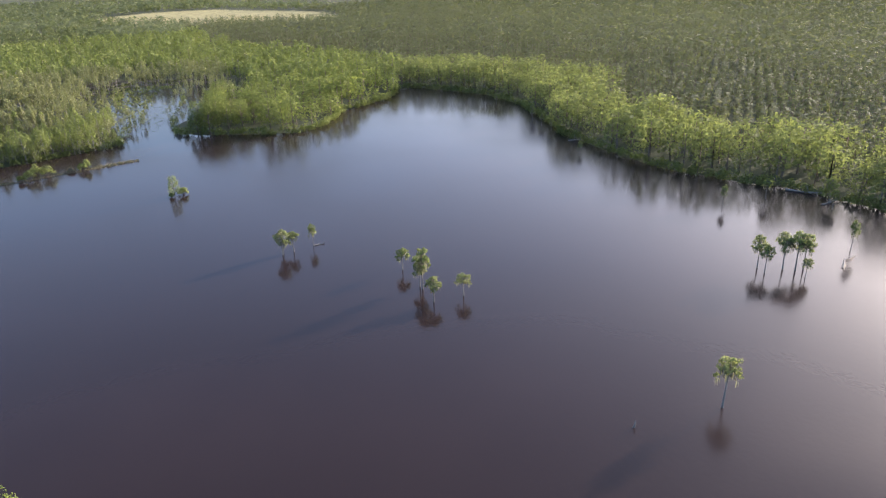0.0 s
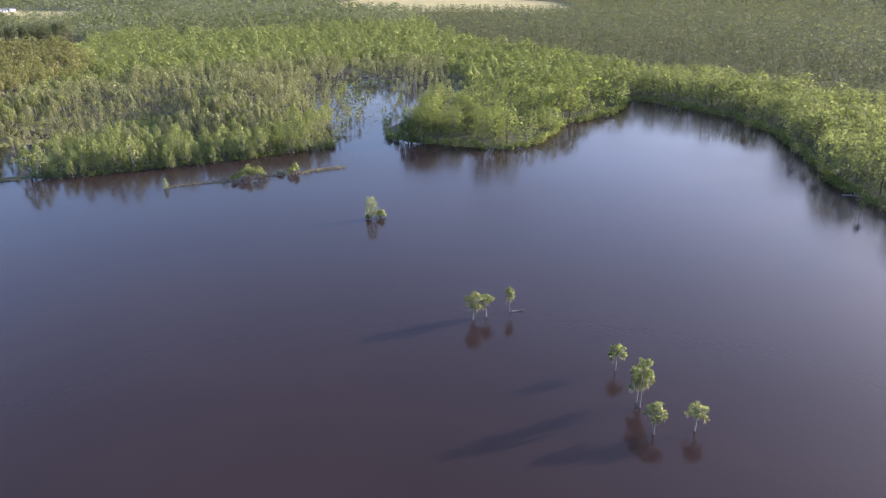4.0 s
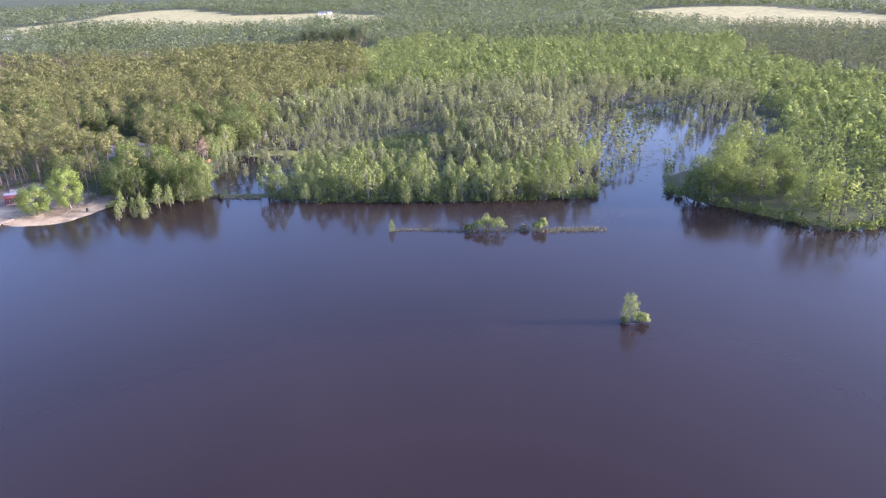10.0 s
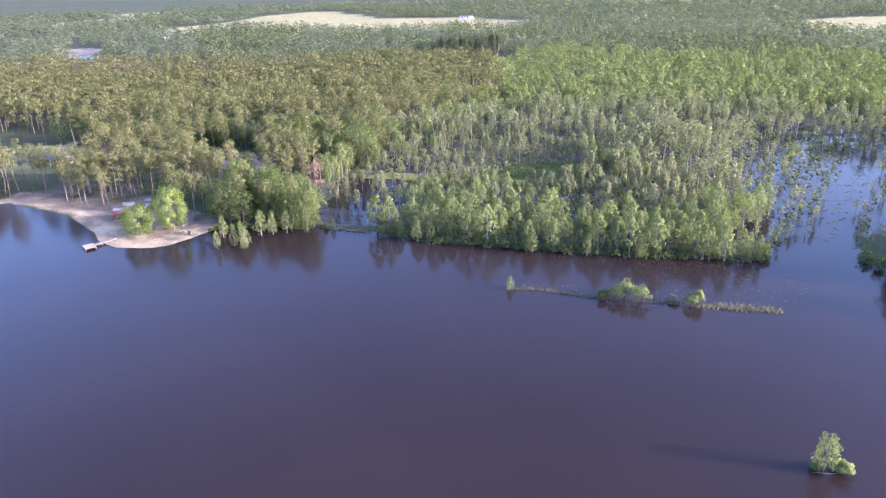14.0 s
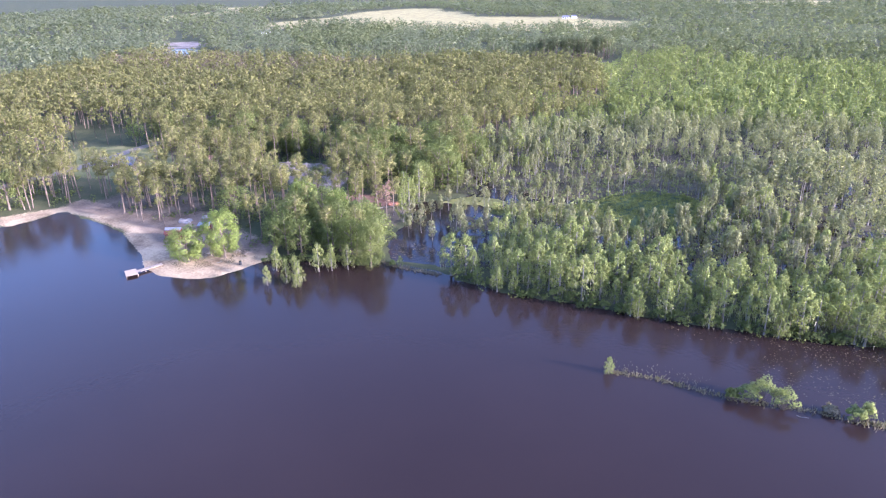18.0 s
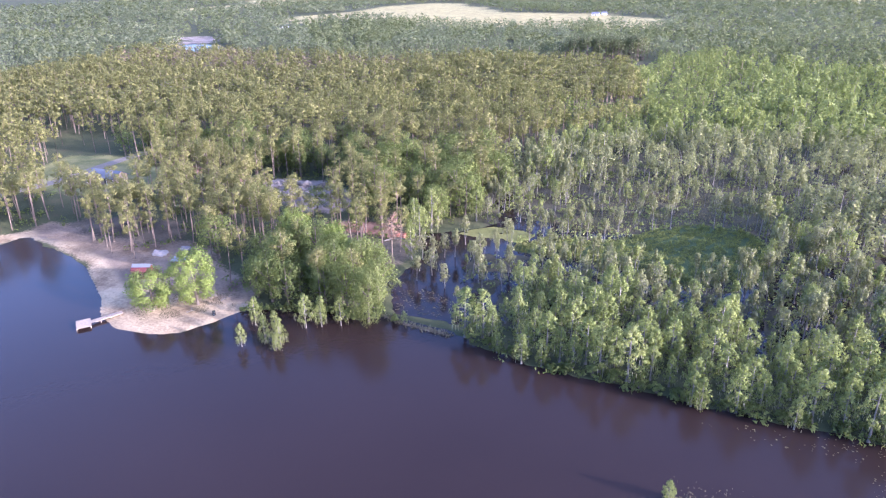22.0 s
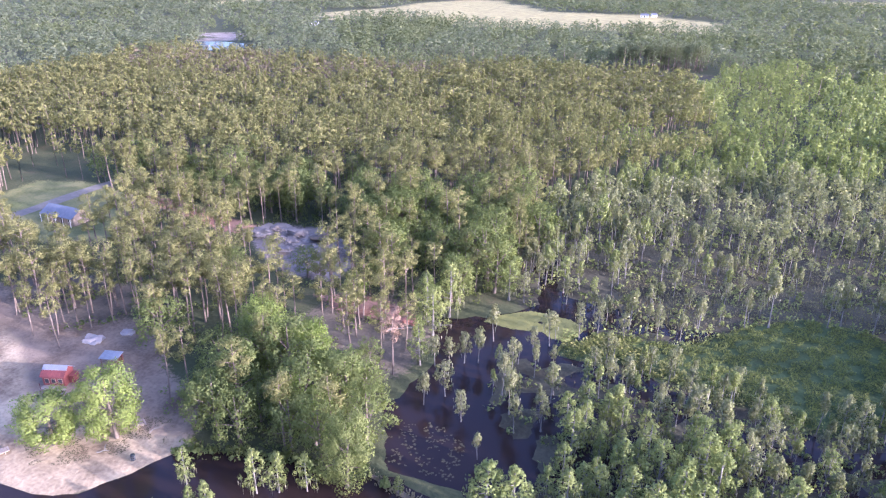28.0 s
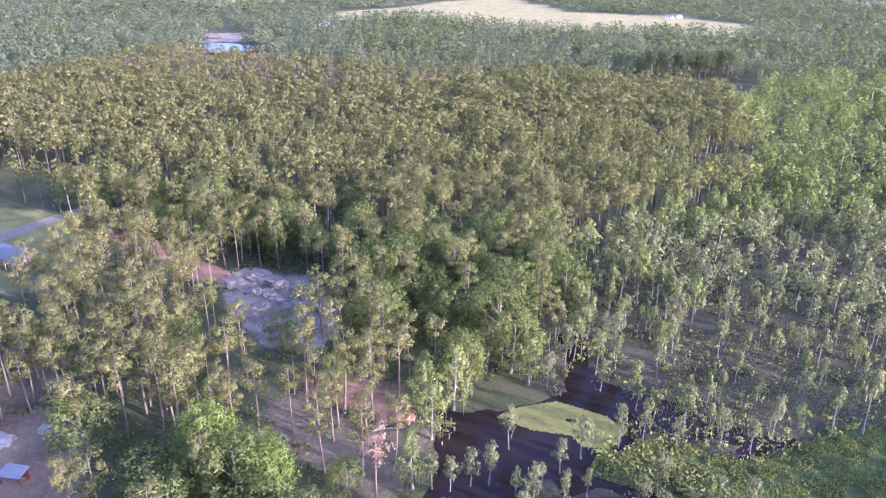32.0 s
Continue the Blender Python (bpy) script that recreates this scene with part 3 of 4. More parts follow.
EAST = [(150, -500), (150, -160), (160, -60), (200, 40), (220, 92), (262, 118), (264, 200), (252, 300), (264, 350), (342, 600), (430, 640), (1000, 760), (1000, -500)]
LIGHT_STANDS = [[(-330, 631), (-303, 720), (-230, 690), (-190, 600), (-195, 492), (-250, 490)], [(-72, 600), (-68, 680), (10, 670), (92, 630), (60, 570), (-5, 585)], [(60, 500), (90, 600), (190, 560), (240, 470), (150, 440)]]
DARK_STANDS = [[(15, 300), (8, 440), (50, 520), (82, 480), (50, 380), (40, 310)], [(-36, 240), (-15, 256), (10, 270), (42, 270), (42, 302), (10, 298), (-26, 277)], [(225, 300), (246, 360), (262, 345), (246, 292)]]
SCRUB_BELT = [(-14, 150), (0, 146), (12, 152), (30, 160), (46, 156), (56, 176), (30, 188), (8, 184), (-8, 172)]
OPEN = [(SAND, 1), (PIT, -1), (CLAY_A, -2), (CLAY_B, 0), (LAWN, 0), (BANK, 0)]


def classify(x, y, seed):
    """Which kind of tree stands at each spot: '' for none."""
    r = np.random.RandomState(seed)
    kind = np.full(x.shape, "green", dtype="<U8")
    east = inside(EAST, x, y)
    lake = np.minimum(outside_by(LAKE, x, y), outside_by(CREEK, x, y))
    kind[inside(SWAMP, x, y)] = "moss"
    kind[(y > 480 - x * 0.2) & (x > -500)] = "mixed"
    kind[(x < -50) & (y > 380)] = "mixed"
    kind[inside(PINE_EDGE, x, y)] = "pine"
    kind[(kind == "pine") & (y < 208) & (x > -178) & (waves(x, y, 15, 51) > np.where((x < -66) & (y < 166), 1.1, 0.55))] = "lush"
    kind[inside(PINE_EDGE, x, y) & ((y > 430) | (x < -330))] = "mixed"
    kind[(kind == "mixed") & (waves(x, y, 170, 71) > 0.35)] = "stand"
    kind[(kind == "green") & (waves(x, y, 75, 33) > 0.62)] = "dark"
    for poly in LIGHT_STANDS:
        kind[inside(poly, x, y)] = "stand"
    for poly in DARK_STANDS:
        kind[inside(poly, x, y)] = "dark"
    brown = inside(BROWN, x, y)
    kind[brown] = np.where(r.uniform(size=brown.sum()) < 0.6, "brown", "pine")
    belt = inside(BELT, x, y)
    kind[belt] = np.where(r.uniform(size=belt.sum()) < 0.78, "lush", "pine")
    grove = inside(GROVE, x, y)
    kind[grove] = np.where(r.uniform(size=grove.sum()) < 0.82, "lush", "pine")
    kind[(lake < 24) & (x > -15) & (x < 98) & (y < 112)] = "shore"
    isl = inside(ISLAND, x, y)
    kind[isl] = r.choice(["lush", "pine", "moss"], size=isl.sum(), p=[0.6, 0.22, 0.18])
    kind[east] = "rows"
    kind[(lake < np.where(y > -20, 44, 32) + 7 * waves(x, y, 40, 3)) & east & (y < 140)] = "bank"
    bare = lake < np.where(kind == "shore", -0.9, np.where((kind == "moss") & (x < 60), -1.6, 0.8))
    channel = (x > 70) & (x < 150) & (y > 74) & (lake > -4.5)
    bare &= ~(channel & (r.uniform(size=x.shape) < 0.45))
    kind[channel & (lake < np.where(x > 100, 15, 9))] = "moss"
    for poly, grown in OPEN:
        bare |= outside_by(poly, x, y) < grown
    bare |= inside(PIT_VIEW, x, y) & (r.uniform(size=x.shape) < 0.55)
    bare |= inside(HOUSE_VIEW, x, y) & (r.uniform(size=x.shape) < 0.76)
    for poly in FIELDS + NEAR_MARGINS + [POND, POND_SAND, FAR_POOL, POND_VIEW]:
        bare |= outside_by(poly, x, y) < 4
    bare |= outside_by(MARSH, x, y) < -1.5
    for poly in SWAMP_POOLS:
        bare |= outside_by(poly, x, y) < 1.5
    bare |= inside(FAR_CLEARING, x, y)
    thin = (kind == "moss") & (waves(x, y, 22, 31) < np.where((x > -12) & (y < 170), -1.0, -0.5))
    thin |= (kind == "moss") & inside(SCRUB_BELT, x, y) & (r.uniform(size=x.shape) < 0.45)
    thin |= (kind == "moss") & (y < 132) & (x < -12) & (r.uniform(size=x.shape) < 0.5)
    side = (outside_by(CHANNEL, x, y) < 15) & (y > 77) & (kind == "moss")
    bare |= side & (r.uniform(size=x.shape) < 0.6)
    kind[bare | thin] = ""
    return kind


LOOK = {  # kind: shape, leaf, height low and high, words
    "green": ("shore", FRESH_LEAF, 8, 12, "fresh green cypress and gum woods", "green_woods"),
    "moss": ("cypress", MOSS_LEAF, 6.5, 12, "grey-green mossy cypress swamp woods", "cypress_swamp"),
    "mixed": ("hardwood", HAZY_FAR_LEAF, 9, 13, "mixed woods in the distance", "distant_woods"),
    "pine": ("pine", PINE_LEAF, 12, 16, "olive pine woods on a low rise", "pine_woods"),
    "brown": ("pine", BROWN_LEAF, 10, 13, "reddish brown bare woods", "brown_woods"),
    "lush": ("hardwood", LUSH_LEAF, 6.5, 13.5, "lush green broadleaf thicket", "broadleaf_woods"),
    "shore": ("shore", FRESH_LEAF, 5.0, 10, "fresh green cypress along the shore", "shore_woods"),
    "stand": ("shore", STAND_LEAF, 9, 12, "light green young woods in the distance", "light_woods"),
    "dark": ("hardwood", LUSH_LEAF, 8, 12.5, "dark green broadleaf stand", "dark_woods"),
    "rows": ("conifer", ROW_LEAF, 8.5, 10.5, "planted pines in rows", "pine_plantation"),
    "bank": ("hardwood", HAZY_BANK_LEAF, 9.5, 14.5, "leafy bank woods on the east shore", "bank_woods"),
}

near_kinds = {"pine": 310, "shore": 230, "moss": 290, "lush": 170, "green": 40}
for kind, gap in (("pine", 4.6), ("shore", 3.8), ("moss", 3.7), ("lush", 5.4), ("green", 5.2), ("mixed", 8.0), ("brown", 5.5), ("rows", 4.3), ("bank", 6.6), ("stand", 6.5), ("dark", 7.5)):
    bounds = {"shore": (-30, 100, 60, 125), "moss": (-40, 200, 80, 260), "lush": (-180, 220, 35, 210), "bank": (150, 330, -420, 130), "rows": (170, 900, -500, 800), "brown": (-360, -90, 310, 430), "stand": (-950, 650, 60, 1500), "dark": (-200, 520, 70, 640),
              "pine": (-420, 20, 60, 440), "green": (-60, 520, 70, 640), "mixed": (-950, 650, 60, 1500)}[kind]
    x, y = planted(gap, 68) if kind == "rows" else scatter(*bounds, gap, len(kind) * 7 + int(gap * 10))
    keep = classify(x, y, 3) == kind
    bear = np.degrees(np.arctan2(x - 5, y + 200))
    keep &= (bear > -62) & (bear < (88 if kind == "rows" else 100)) & (np.hypot(x, y) < 1450)
    x, y = x[keep], y[keep]
    r = np.random.RandomState(5)
    if kind in ("mixed", "green", "rows", "stand", "dark"):
        far = np.hypot(x - 5, y + 60)
        stay = r.uniform(size=len(x)) < np.clip(1.12 - far / 1100, 0.32, 1)
        x, y = x[stay], y[stay]
    form, leaf, lo, hi, words, name = LOOK[kind]
    h = r.uniform(lo, hi, len(x)) * (1 + 0.12 * waves(x, y, 45, 17))
    if kind == "moss":
        h = np.where(inside(SCRUB_BELT, x, y), h * 0.72, np.where((x > 38) & (x < 85) & (y < 175), h * 1.3, h))
        h = h * (0.72 + 0.28 * step(130, 175, y)) * (0.75 + 0.25 * step(4, 20, outside_by(CHANNEL, x, y)))
    spots = np.stack([x, y, h], -1)
    d = np.hypot(x + 25, y - 100)
    order = np.argsort(d)
    spots, d = spots[order], d[order]
    first = near_kinds.get(kind, 0)
    for sx, sy, sh in spots[:first]:
        grow(form, sx, sy, sh, wide=r.uniform(0.85, 1.2), leaf=FRESH_LEAF if kind == "moss" and r.uniform() < 0.3 else None)
    spots, d = spots[first:], d[first:]
    one = -1 if kind == "bank" else 0
    for k, (d0, d1) in enumerate(((0, 200), (200, 420), (420, 700), (700, 9999))):
        wood(name, form, leaf, spots[(d >= d0) & (d < d1)], words, min(max(k + one, 0), 3))

# ---- trees standing in the lake ----
for x, y, h, wide in ((68.1, -105.2, 5.9, 1.05), (62.5, -102.9, 6.2, 1.0), (65.1, -97.2, 9.6, 0.72), (65.3, -96.2, 6.0, 0.95), (68.5, -87.8, 5.9, 1.0), (56.7, -62, 7.0, 0.9), (57.3, -61.4, 4.6, 0.8), (59.5, -62.2, 5.8, 1.0),
                      (64.3, -62.8, 6.2, 0.6), (66.1, -155.7, 9.2, 0.75), (114, -143, 7, 0.8), (115.5, -141, 8, 0.8), (118, -145, 9, 0.8), (119, -147, 9.5, 0.85), (120.5, -148, 8.5, 0.8), (117, -149.5, 5, 0.8),
                      (136, -152, 8, 0.5), (147, -120, 6.5, 0.5), (159, -126, 7, 0.7), (165, -139, 8, 0.8), (161, -141, 6, 0.8), (193, -30, 6, 0.7), (198, -22, 7, 0.7), (188, -38, 6, 0.7), (215, 11, 6, 0.8), (205, -16, 6.5, 0.7),
                      (168, -64, 5, 0.7), (229, 78, 6, 0.8), ):
    grow("umbrella", x, y, h, wide=wide * 1.08, lean=(-4, 12) if x == 66.1 else (0, 0), turn=0 if x == 66.1 else None)
grow("hardwood", -10.5, -115.5, 12.4, wide=0.5, leaf=BRIGHT_LEAF, label="tree with fresh yellow-green leaves in the lake")
grow("hardwood", -5, -122.5, 11, wide=0.5, leaf=BROWN_LEAF, label="bare brown tree in the lake")
shore_words = "young cypress standing in shallow water off the beach"
for x, y, h in ((-57.6, 71.1, 5.5), (-54.2, 73.6, 6.6), (-52.4, 74.6, 7.2), (-50.8, 73.2, 6.4), (-51.0, 71.8, 3.8), (-59.5, 79, 6.8), (-49.6, 80.8, 8.0), (-46.9, 82.0, 7.4), (-43.5, 83.5, 7.0)):
    grow("shore", x, y, h, wide=0.85, label=shore_words)
grow("shore", -31.9, 87.2, 3.6, label="small cypress on a weedy bar")
grow("shore", 16.9, 52.3, 3.8, wide=1.2, label="lone small cypress at the end of a weedy spit")
grow("dense", -82.6, 78.8, 8.8, wide=1.42, leaf=BRIGHT_LEAF, label="bright green leafy tree on the sandy beach")
grow("dense", -75.4, 83.2, 12.4, wide=0.95, leaf=BRIGHT_LEAF, label="tall bright green tree on the sandy beach")
grow("dense", -38.8, 86, 12.5, wide=0.75, leaf=LUSH_LEAF, label="big green tree leaning over the water")
for x, y, h, wide, leaf in ((-52, 94, 9.5, 0.9, BRIGHT_LEAF), (-64, 92.5, 7.5, 0.95, FRESH_LEAF), (-55, 106, 12, 0.75, BRIGHT_LEAF), (-66, 108, 13, 0.8, BRIGHT_LEAF), (-47, 100, 11, 0.8, FRESH_LEAF)):
    grow("dense", x, y, h, wide=wide, leaf=leaf, label="big full-leaved green tree in the grove by the creek")
grow("hardwood", -44.5, 89, 11, wide=0.85)
grow("hardwood", -47, 92, 10, wide=0.9, leaf=BRIGHT_LEAF)
grow("hardwood", -60, 131, 9, wide=0.7, leaf=BRIGHT_LEAF, label="fresh yellow-green tree by the clay bank")
grow("hardwood", -56, 138, 7, wide=0.7, leaf=BROWN_LEAF, label="bare grey tree by the red clay bank")
grow("pine", -44, 113, 13.4, leaf=RUST_LEAF, label="dying pine with rusty needles beside the creek")
grow("pine", -48, 117, 13, label="slim pine on the grey creek bank")
grow("pine", -45, 121, 12.5, label="slim pine on the grey creek bank")
for x, y, h in ((-31, 130.3, 8.2), (-36, 119, 6.2), (-33.8, 121, 6.8), (-31.5, 122, 7.5), (-38.4, 118.5, 6.0), (-36, 107, 6.6), (-33.5, 110.5, 7.4), (-29, 105, 6.5), (-24, 97.5, 5.2), (-25, 114, 8), (-23, 128, 6), (-15, 147, 6.5), (-21, 150, 7)):
    grow("cypress", x, y, h, wide=1.25, label="mossy cypress standing in the dark creek")
for x, y, h in ((-163, 174, 17), (-161, 175.5, 16.5), (-157, 174, 17.5), (-154.5, 175, 16), (-142, 176, 15.5), (-139, 175, 16.5), (-148, 177, 16), (-157, 134, 14), (-147, 127, 13.5), (-140, 123, 14), (-137, 117, 13), (-131, 120, 14), (-126, 115, 13.5), (-122, 109, 13), (-118, 113, 13.5), (-116, 118, 14), (-126, 130, 14.5), (-119, 133, 14), (-113, 110, 12.5), (-104, 99.5, 12.2), (-108, 103, 12.5), (-112, 101, 11.5), (-116, 104, 10), (-122, 106, 12)):
    grow("pine", x, y, h)


# ---- shrubs, reeds and floating plants ----
def tuft(name, spots, mat, label, size, tall, seed, category="plants"):
    """Blades or sprays gathered round many spots, joined."""
    r = np.random.RandomState(seed)
    spots = np.asarray(spots, float)
    k = len(spots)
    a = r.uniform(0, 6.28, k)
    side = np.stack([np.cos(a), np.sin(a), 0 * a], -1) * (size * r.uniform(0.5, 1.2, k))[:, None]
    tip = np.stack([r.normal(scale=0.35, size=k), r.normal(scale=0.35, size=k), r.uniform(0.5, 1.2, k)], -1) * tall
    v = np.stack([spots - side, spots + side, spots + side * 0.5 + tip, spots - side * 0.5 + tip], 1).reshape(-1, 3)
    me = quads_mesh(name, v, np.arange(len(v)).reshape(-1, 4), [mat])
    return tagged(new(name, me), label, category, kind="stuff")


def on_line(pts, k, spread_by, r, z=None):
    pts = np.asarray(pts, float)
    seg = np.hypot(*np.diff(pts, axis=0).T)
    at = np.r_[0, np.cumsum(seg)]
    d = r.uniform(0, at[-1], k)
    x = np.interp(d, at, pts[:, 0]) + r.normal(scale=spread_by, size=k)
    y = np.interp(d, at, pts[:, 1]) + r.normal(scale=spread_by, size=k)
    return np.stack([x, y, np.full(k, -0.05) if z is None else z(x, y)], -1)


def bar(name, pts, width, top, label):
    """A low winding strip of mud that stands just out of the water."""
    pts = np.asarray(pts, float)
    t = np.linspace(0, len(pts) - 1, 60)
    cx, cy = np.interp(t, range(len(pts)), pts[:, 0]), np.interp(t, range(len(pts)), pts[:, 1])
    nx, ny = np.gradient(cy), -np.gradient(cx)
    ln = np.hypot(nx, ny) + 1e-9
    w = width * (0.6 + 0.5 * waves(cx, cy, 6, 4)) * np.sin(np.linspace(0.15, 2.99, 60)) ** 0.5
    rows = [np.stack([cx + nx / ln * w * k, cy + ny / ln * w * k, np.full(60, top * (1 - abs(k)) - 0.3 * abs(k))], -1) for k in (-1, -0.4, 0, 0.4, 1)]
    v = np.stack(rows, 1).reshape(-1, 3)
    q = [(i * 5 + j, i * 5 + j + 1, i * 5 + j + 6, i * 5 + j + 5) for i in range(59) for j in range(4)]
    return tagged(new(name, quads_mesh(name, v, q, [MUD], smooth=True)), label, "bank", kind="structure")


MUD = plain("mud", (0.06, 0.045, 0.03), (0.16, 0.12, 0.075), 0.8, 0.75)
SPIT = [(17, 52.6), (21, 52.6), (25, 52), (31, 50.4), (36, 49), (42, 48.4), (48, 48.3), (54, 46.8), (60, 46.6), (66, 46), (71, 45.9)]
BERM = [(-37, 89.4), (-33, 87.8), (-28, 86.6), (-22, 85.4)]
bar("spit", SPIT, 0.4, 0.04, "low muddy spit overgrown with reeds")
bar("berm", BERM, 1.3, 0.2, "low weedy bar across the creek mouth")
bar("islet", [(59, -3), (61.5, -3.1), (64.4, -2.6)], 0.8, 0.06, "small muddy islet under a leafy bush")
bar("mud_bank", [(125, -154), (129, -153), (134, -153.5)], 1.6, 0.15, "pale mud bank barely out of the water")
r = np.random.RandomState(41)
tuft("reeds", on_line(SPIT, 1300, 0.45, r), REED, "dry straw-coloured reeds on the spit", 0.09, 0.42, 1)
tuft("reeds", on_line([(55, 46.8), (60, 46.6), (66, 46), (70, 45.9)], 420, 0.8, r), REED, "thick dry reeds at the end of the spit", 0.1, 0.6, 6)
tuft("reeds", on_line(BERM, 420, 0.5, r), REED, "green and straw weeds on the bar", 0.12, 0.5, 2)
tuft("reeds", on_line([(18, 54.5), (24, 55), (33, 53)], 90, 1.2, r), REED, "scattered reed stems in the shallows", 0.05, 0.3, 3)


def shrub(x, y, h, wide, label, leaf=None, n=15, seed=0):
    """A leafy bush: several stems from the root, each with its own clumps."""
    r = np.random.RandomState(seed + int(abs(x * 7 + y * 13)))
    cs, rs, pieces = [], [], []
    for i in range(n):
        a, t = i * 2.4, (i + 0.5) / n
        reach = wide * 0.5 * math.sqrt(t) * r.uniform(0.7, 1)
        c = np.array([math.cos(a) * reach, math.sin(a) * reach, h * (1 - 0.55 * t * t) * r.uniform(0.55, 0.95)])
        cs.append(c), rs.append(r.uniform(0.14, 0.2) * max(h, wide))
        pieces.append(tube([(0, 0, -0.3), c * (0.45, 0.45, 0.5), c], [0.06, 0.04, 0.015], 3))
    z = max(float(height(np.array([x]), np.array([y]))[0]), -0.1)
    root = tagged(new("bush"), label, "bush", "bushes at the water")
    root.matrix_world = pose(x, y, z)
    tv, tq = join(pieces)
    ob = new("stem", quads_mesh("stem", tv, tq, [DARK_BARK]))
    ob.parent = root
    lv, ln = leaf_cloud(r, np.array(cs), np.array(rs), 60, 0.17)
    ob = new("foliage", quads_mesh("foliage", lv, np.arange(len(lv)).reshape(-1, 3), [leaf or FRESH_LEAF], normals=ln))
    ob.parent = root


shrub(38.6, 48.8, 3.4, 3.6, "leafy bush on the muddy spit")
shrub(40.8, 49.6, 4.6, 3.6, "tall leafy bush on the muddy spit")
shrub(43.6, 47.8, 4.0, 4.2, "round leafy bush on the muddy spit")
shrub(36.2, 48.6, 2.2, 2.4, "low dark bush on the muddy spit", LUSH_LEAF)
shrub(53.6, 46.8, 2.8, 3.0, "leafy bush on the muddy spit")
shrub(55.2, 47.4, 4.0, 1.8, "slim leafy bush on the muddy spit")
shrub(50.5, 48.4, 1.5, 2.4, "low weedy bush on the muddy spit", REED)
grow("hardwood", 60.6, -2.7, 6.8, wide=0.6, leaf=FRESH_LEAF, label="bushy young tree on a tiny islet")
shrub(62.9, -3.0, 2.3, 3.0, "low leafy bush on a tiny islet")
shrub(59.6, -2.6, 1.5, 1.3, "low leafy bush on a tiny islet")
shrub(-34, 87.6, 1.8, 1.6, "small bush on the weedy bar")
for i in range(26):
    bx = -18 + i * 3.7 + r.uniform(-1.2, 1.2)
    by = float(np.interp(bx, [-24, -13, 5, 21, 40, 58, 75], [87, 82, 78, 75, 73, 72, 72])) + r.uniform(0.2, 1.0)
    shrub(bx, by, r.uniform(1.6, 3.0), r.uniform(2.2, 3.6), "leafy bush at the edge of the swamp", LUSH_LEAF if i % 3 else FRESH_LEAF, 11, i)


def floats(name, poly, k, size, mat, label, seed, z=0.012, lift=0.0, tilt=0.12, gaps=-0.35):
    """Leaves lying on the water or over the marsh."""
    r = np.random.RandomState(seed)
    px, py = np.array(poly).T
    x, y = r.uniform(px.min(), px.max(), k * 3), r.uniform(py.min(), py.max(), k * 3)
    ok = inside(poly, x, y) & (waves(x, y, 5, seed) > gaps)
    x, y = x[ok][:k], y[ok][:k]
    k = len(x)
    c = np.stack([x, y, np.maximum(height(x, y), 0) * (lift > 0) + z + r.uniform(0, 1, k) * lift], -1)
    a = r.uniform(0, 6.28, k)
    u = np.stack([np.cos(a), np.sin(a), r.normal(scale=tilt, size=k)], -1)
    v = np.stack([-np.sin(a), np.cos(a), r.normal(scale=tilt, size=k)], -1)
    s = (size * r.uniform(0.5, 1.3, k))[:, None]
    w = s * r.uniform(0.5, 1, (k, 1))
    q = np.stack([c - u * s, c + v * w, c + u * s, c - v * w], 1).reshape(-1, 3)
    me = quads_mesh(name, q, np.arange(len(q)).reshape(-1, 4), [mat])
    tagged(new(name, me), label, "water plants", kind="stuff")


floats("lily_pads", [(44, 56), (50, 50), (76, 50), (84, 62), (72, 69), (48, 70), (42, 62)], 900, 0.13, FLOAT_LEAF, "scattered lily pads in the bay behind the spit", 3)
floats("lily_pads", [(20, 71), (30, 68), (56, 66), (72, 69), (60, 71), (34, 72.4)], 150, 0.17, FLOAT_LEAF, "brownish lily pads along the shore", 4)
floats("duckweed", [(-35, 137), (-32, 141), (-27, 144.5), (-19, 143.5), (-15.5, 141), (-17.5, 136), (-21, 135), (-23, 137), (-29, 136)], 5200, 0.3, WEED, "yellow-green duckweed on the still creek", 5, tilt=0.04, gaps=-1.05)
floats("lily_pads", [(-40, 92), (-26, 92), (-26, 100), (-33, 104), (-40, 100)], 240, 0.25, FLOAT_LEAF, "brown floating leaves in the creek mouth", 6)
floats("lily_pads", [(84, 92), (96, 84), (116, 118), (137, 156), (134, 190), (120, 165), (96, 120)], 900, 0.5, PAD, "green lily pads in the swamp channel", 7)
floats("marsh_plants", MARSH, 34000, 0.125, PAD, "lush low green marsh plants", 8, 0.12, 0.42, 0.55)
# the sunlit strip on the near rim, painted as a lighter leaf colour
floats("marsh_plants", [(-19, 134), (-12, 139.5), (-6, 138), (0, 132), (10, 128), (24, 123), (22, 120), (10, 124), (-2, 128), (-19, 129)], 3000, 0.2, WEED, "marsh plants in lighter yellow-green for the sunlit rim of the clearing", 18, 0.2, 0.45, 0.5)
floats("marsh_plants", [(60, 100), (90, 96), (118, 140), (150, 200), (110, 220), (60, 180)], 3500, 0.5, PAD, "green marsh plants between the cypresses", 9, 0.08, 0.3, 0.4)
tuft("reeds", np.c_[scatter(-16, 44, 118, 162, 1.6, 9)[0], scatter(-16, 44, 118, 162, 1.6, 9)[1], np.full(len(scatter(-16, 44, 118, 162, 1.6, 9)[0]), 0.05)], REED, "brown marsh stems round the clearing", 0.12, 0.5, 12)

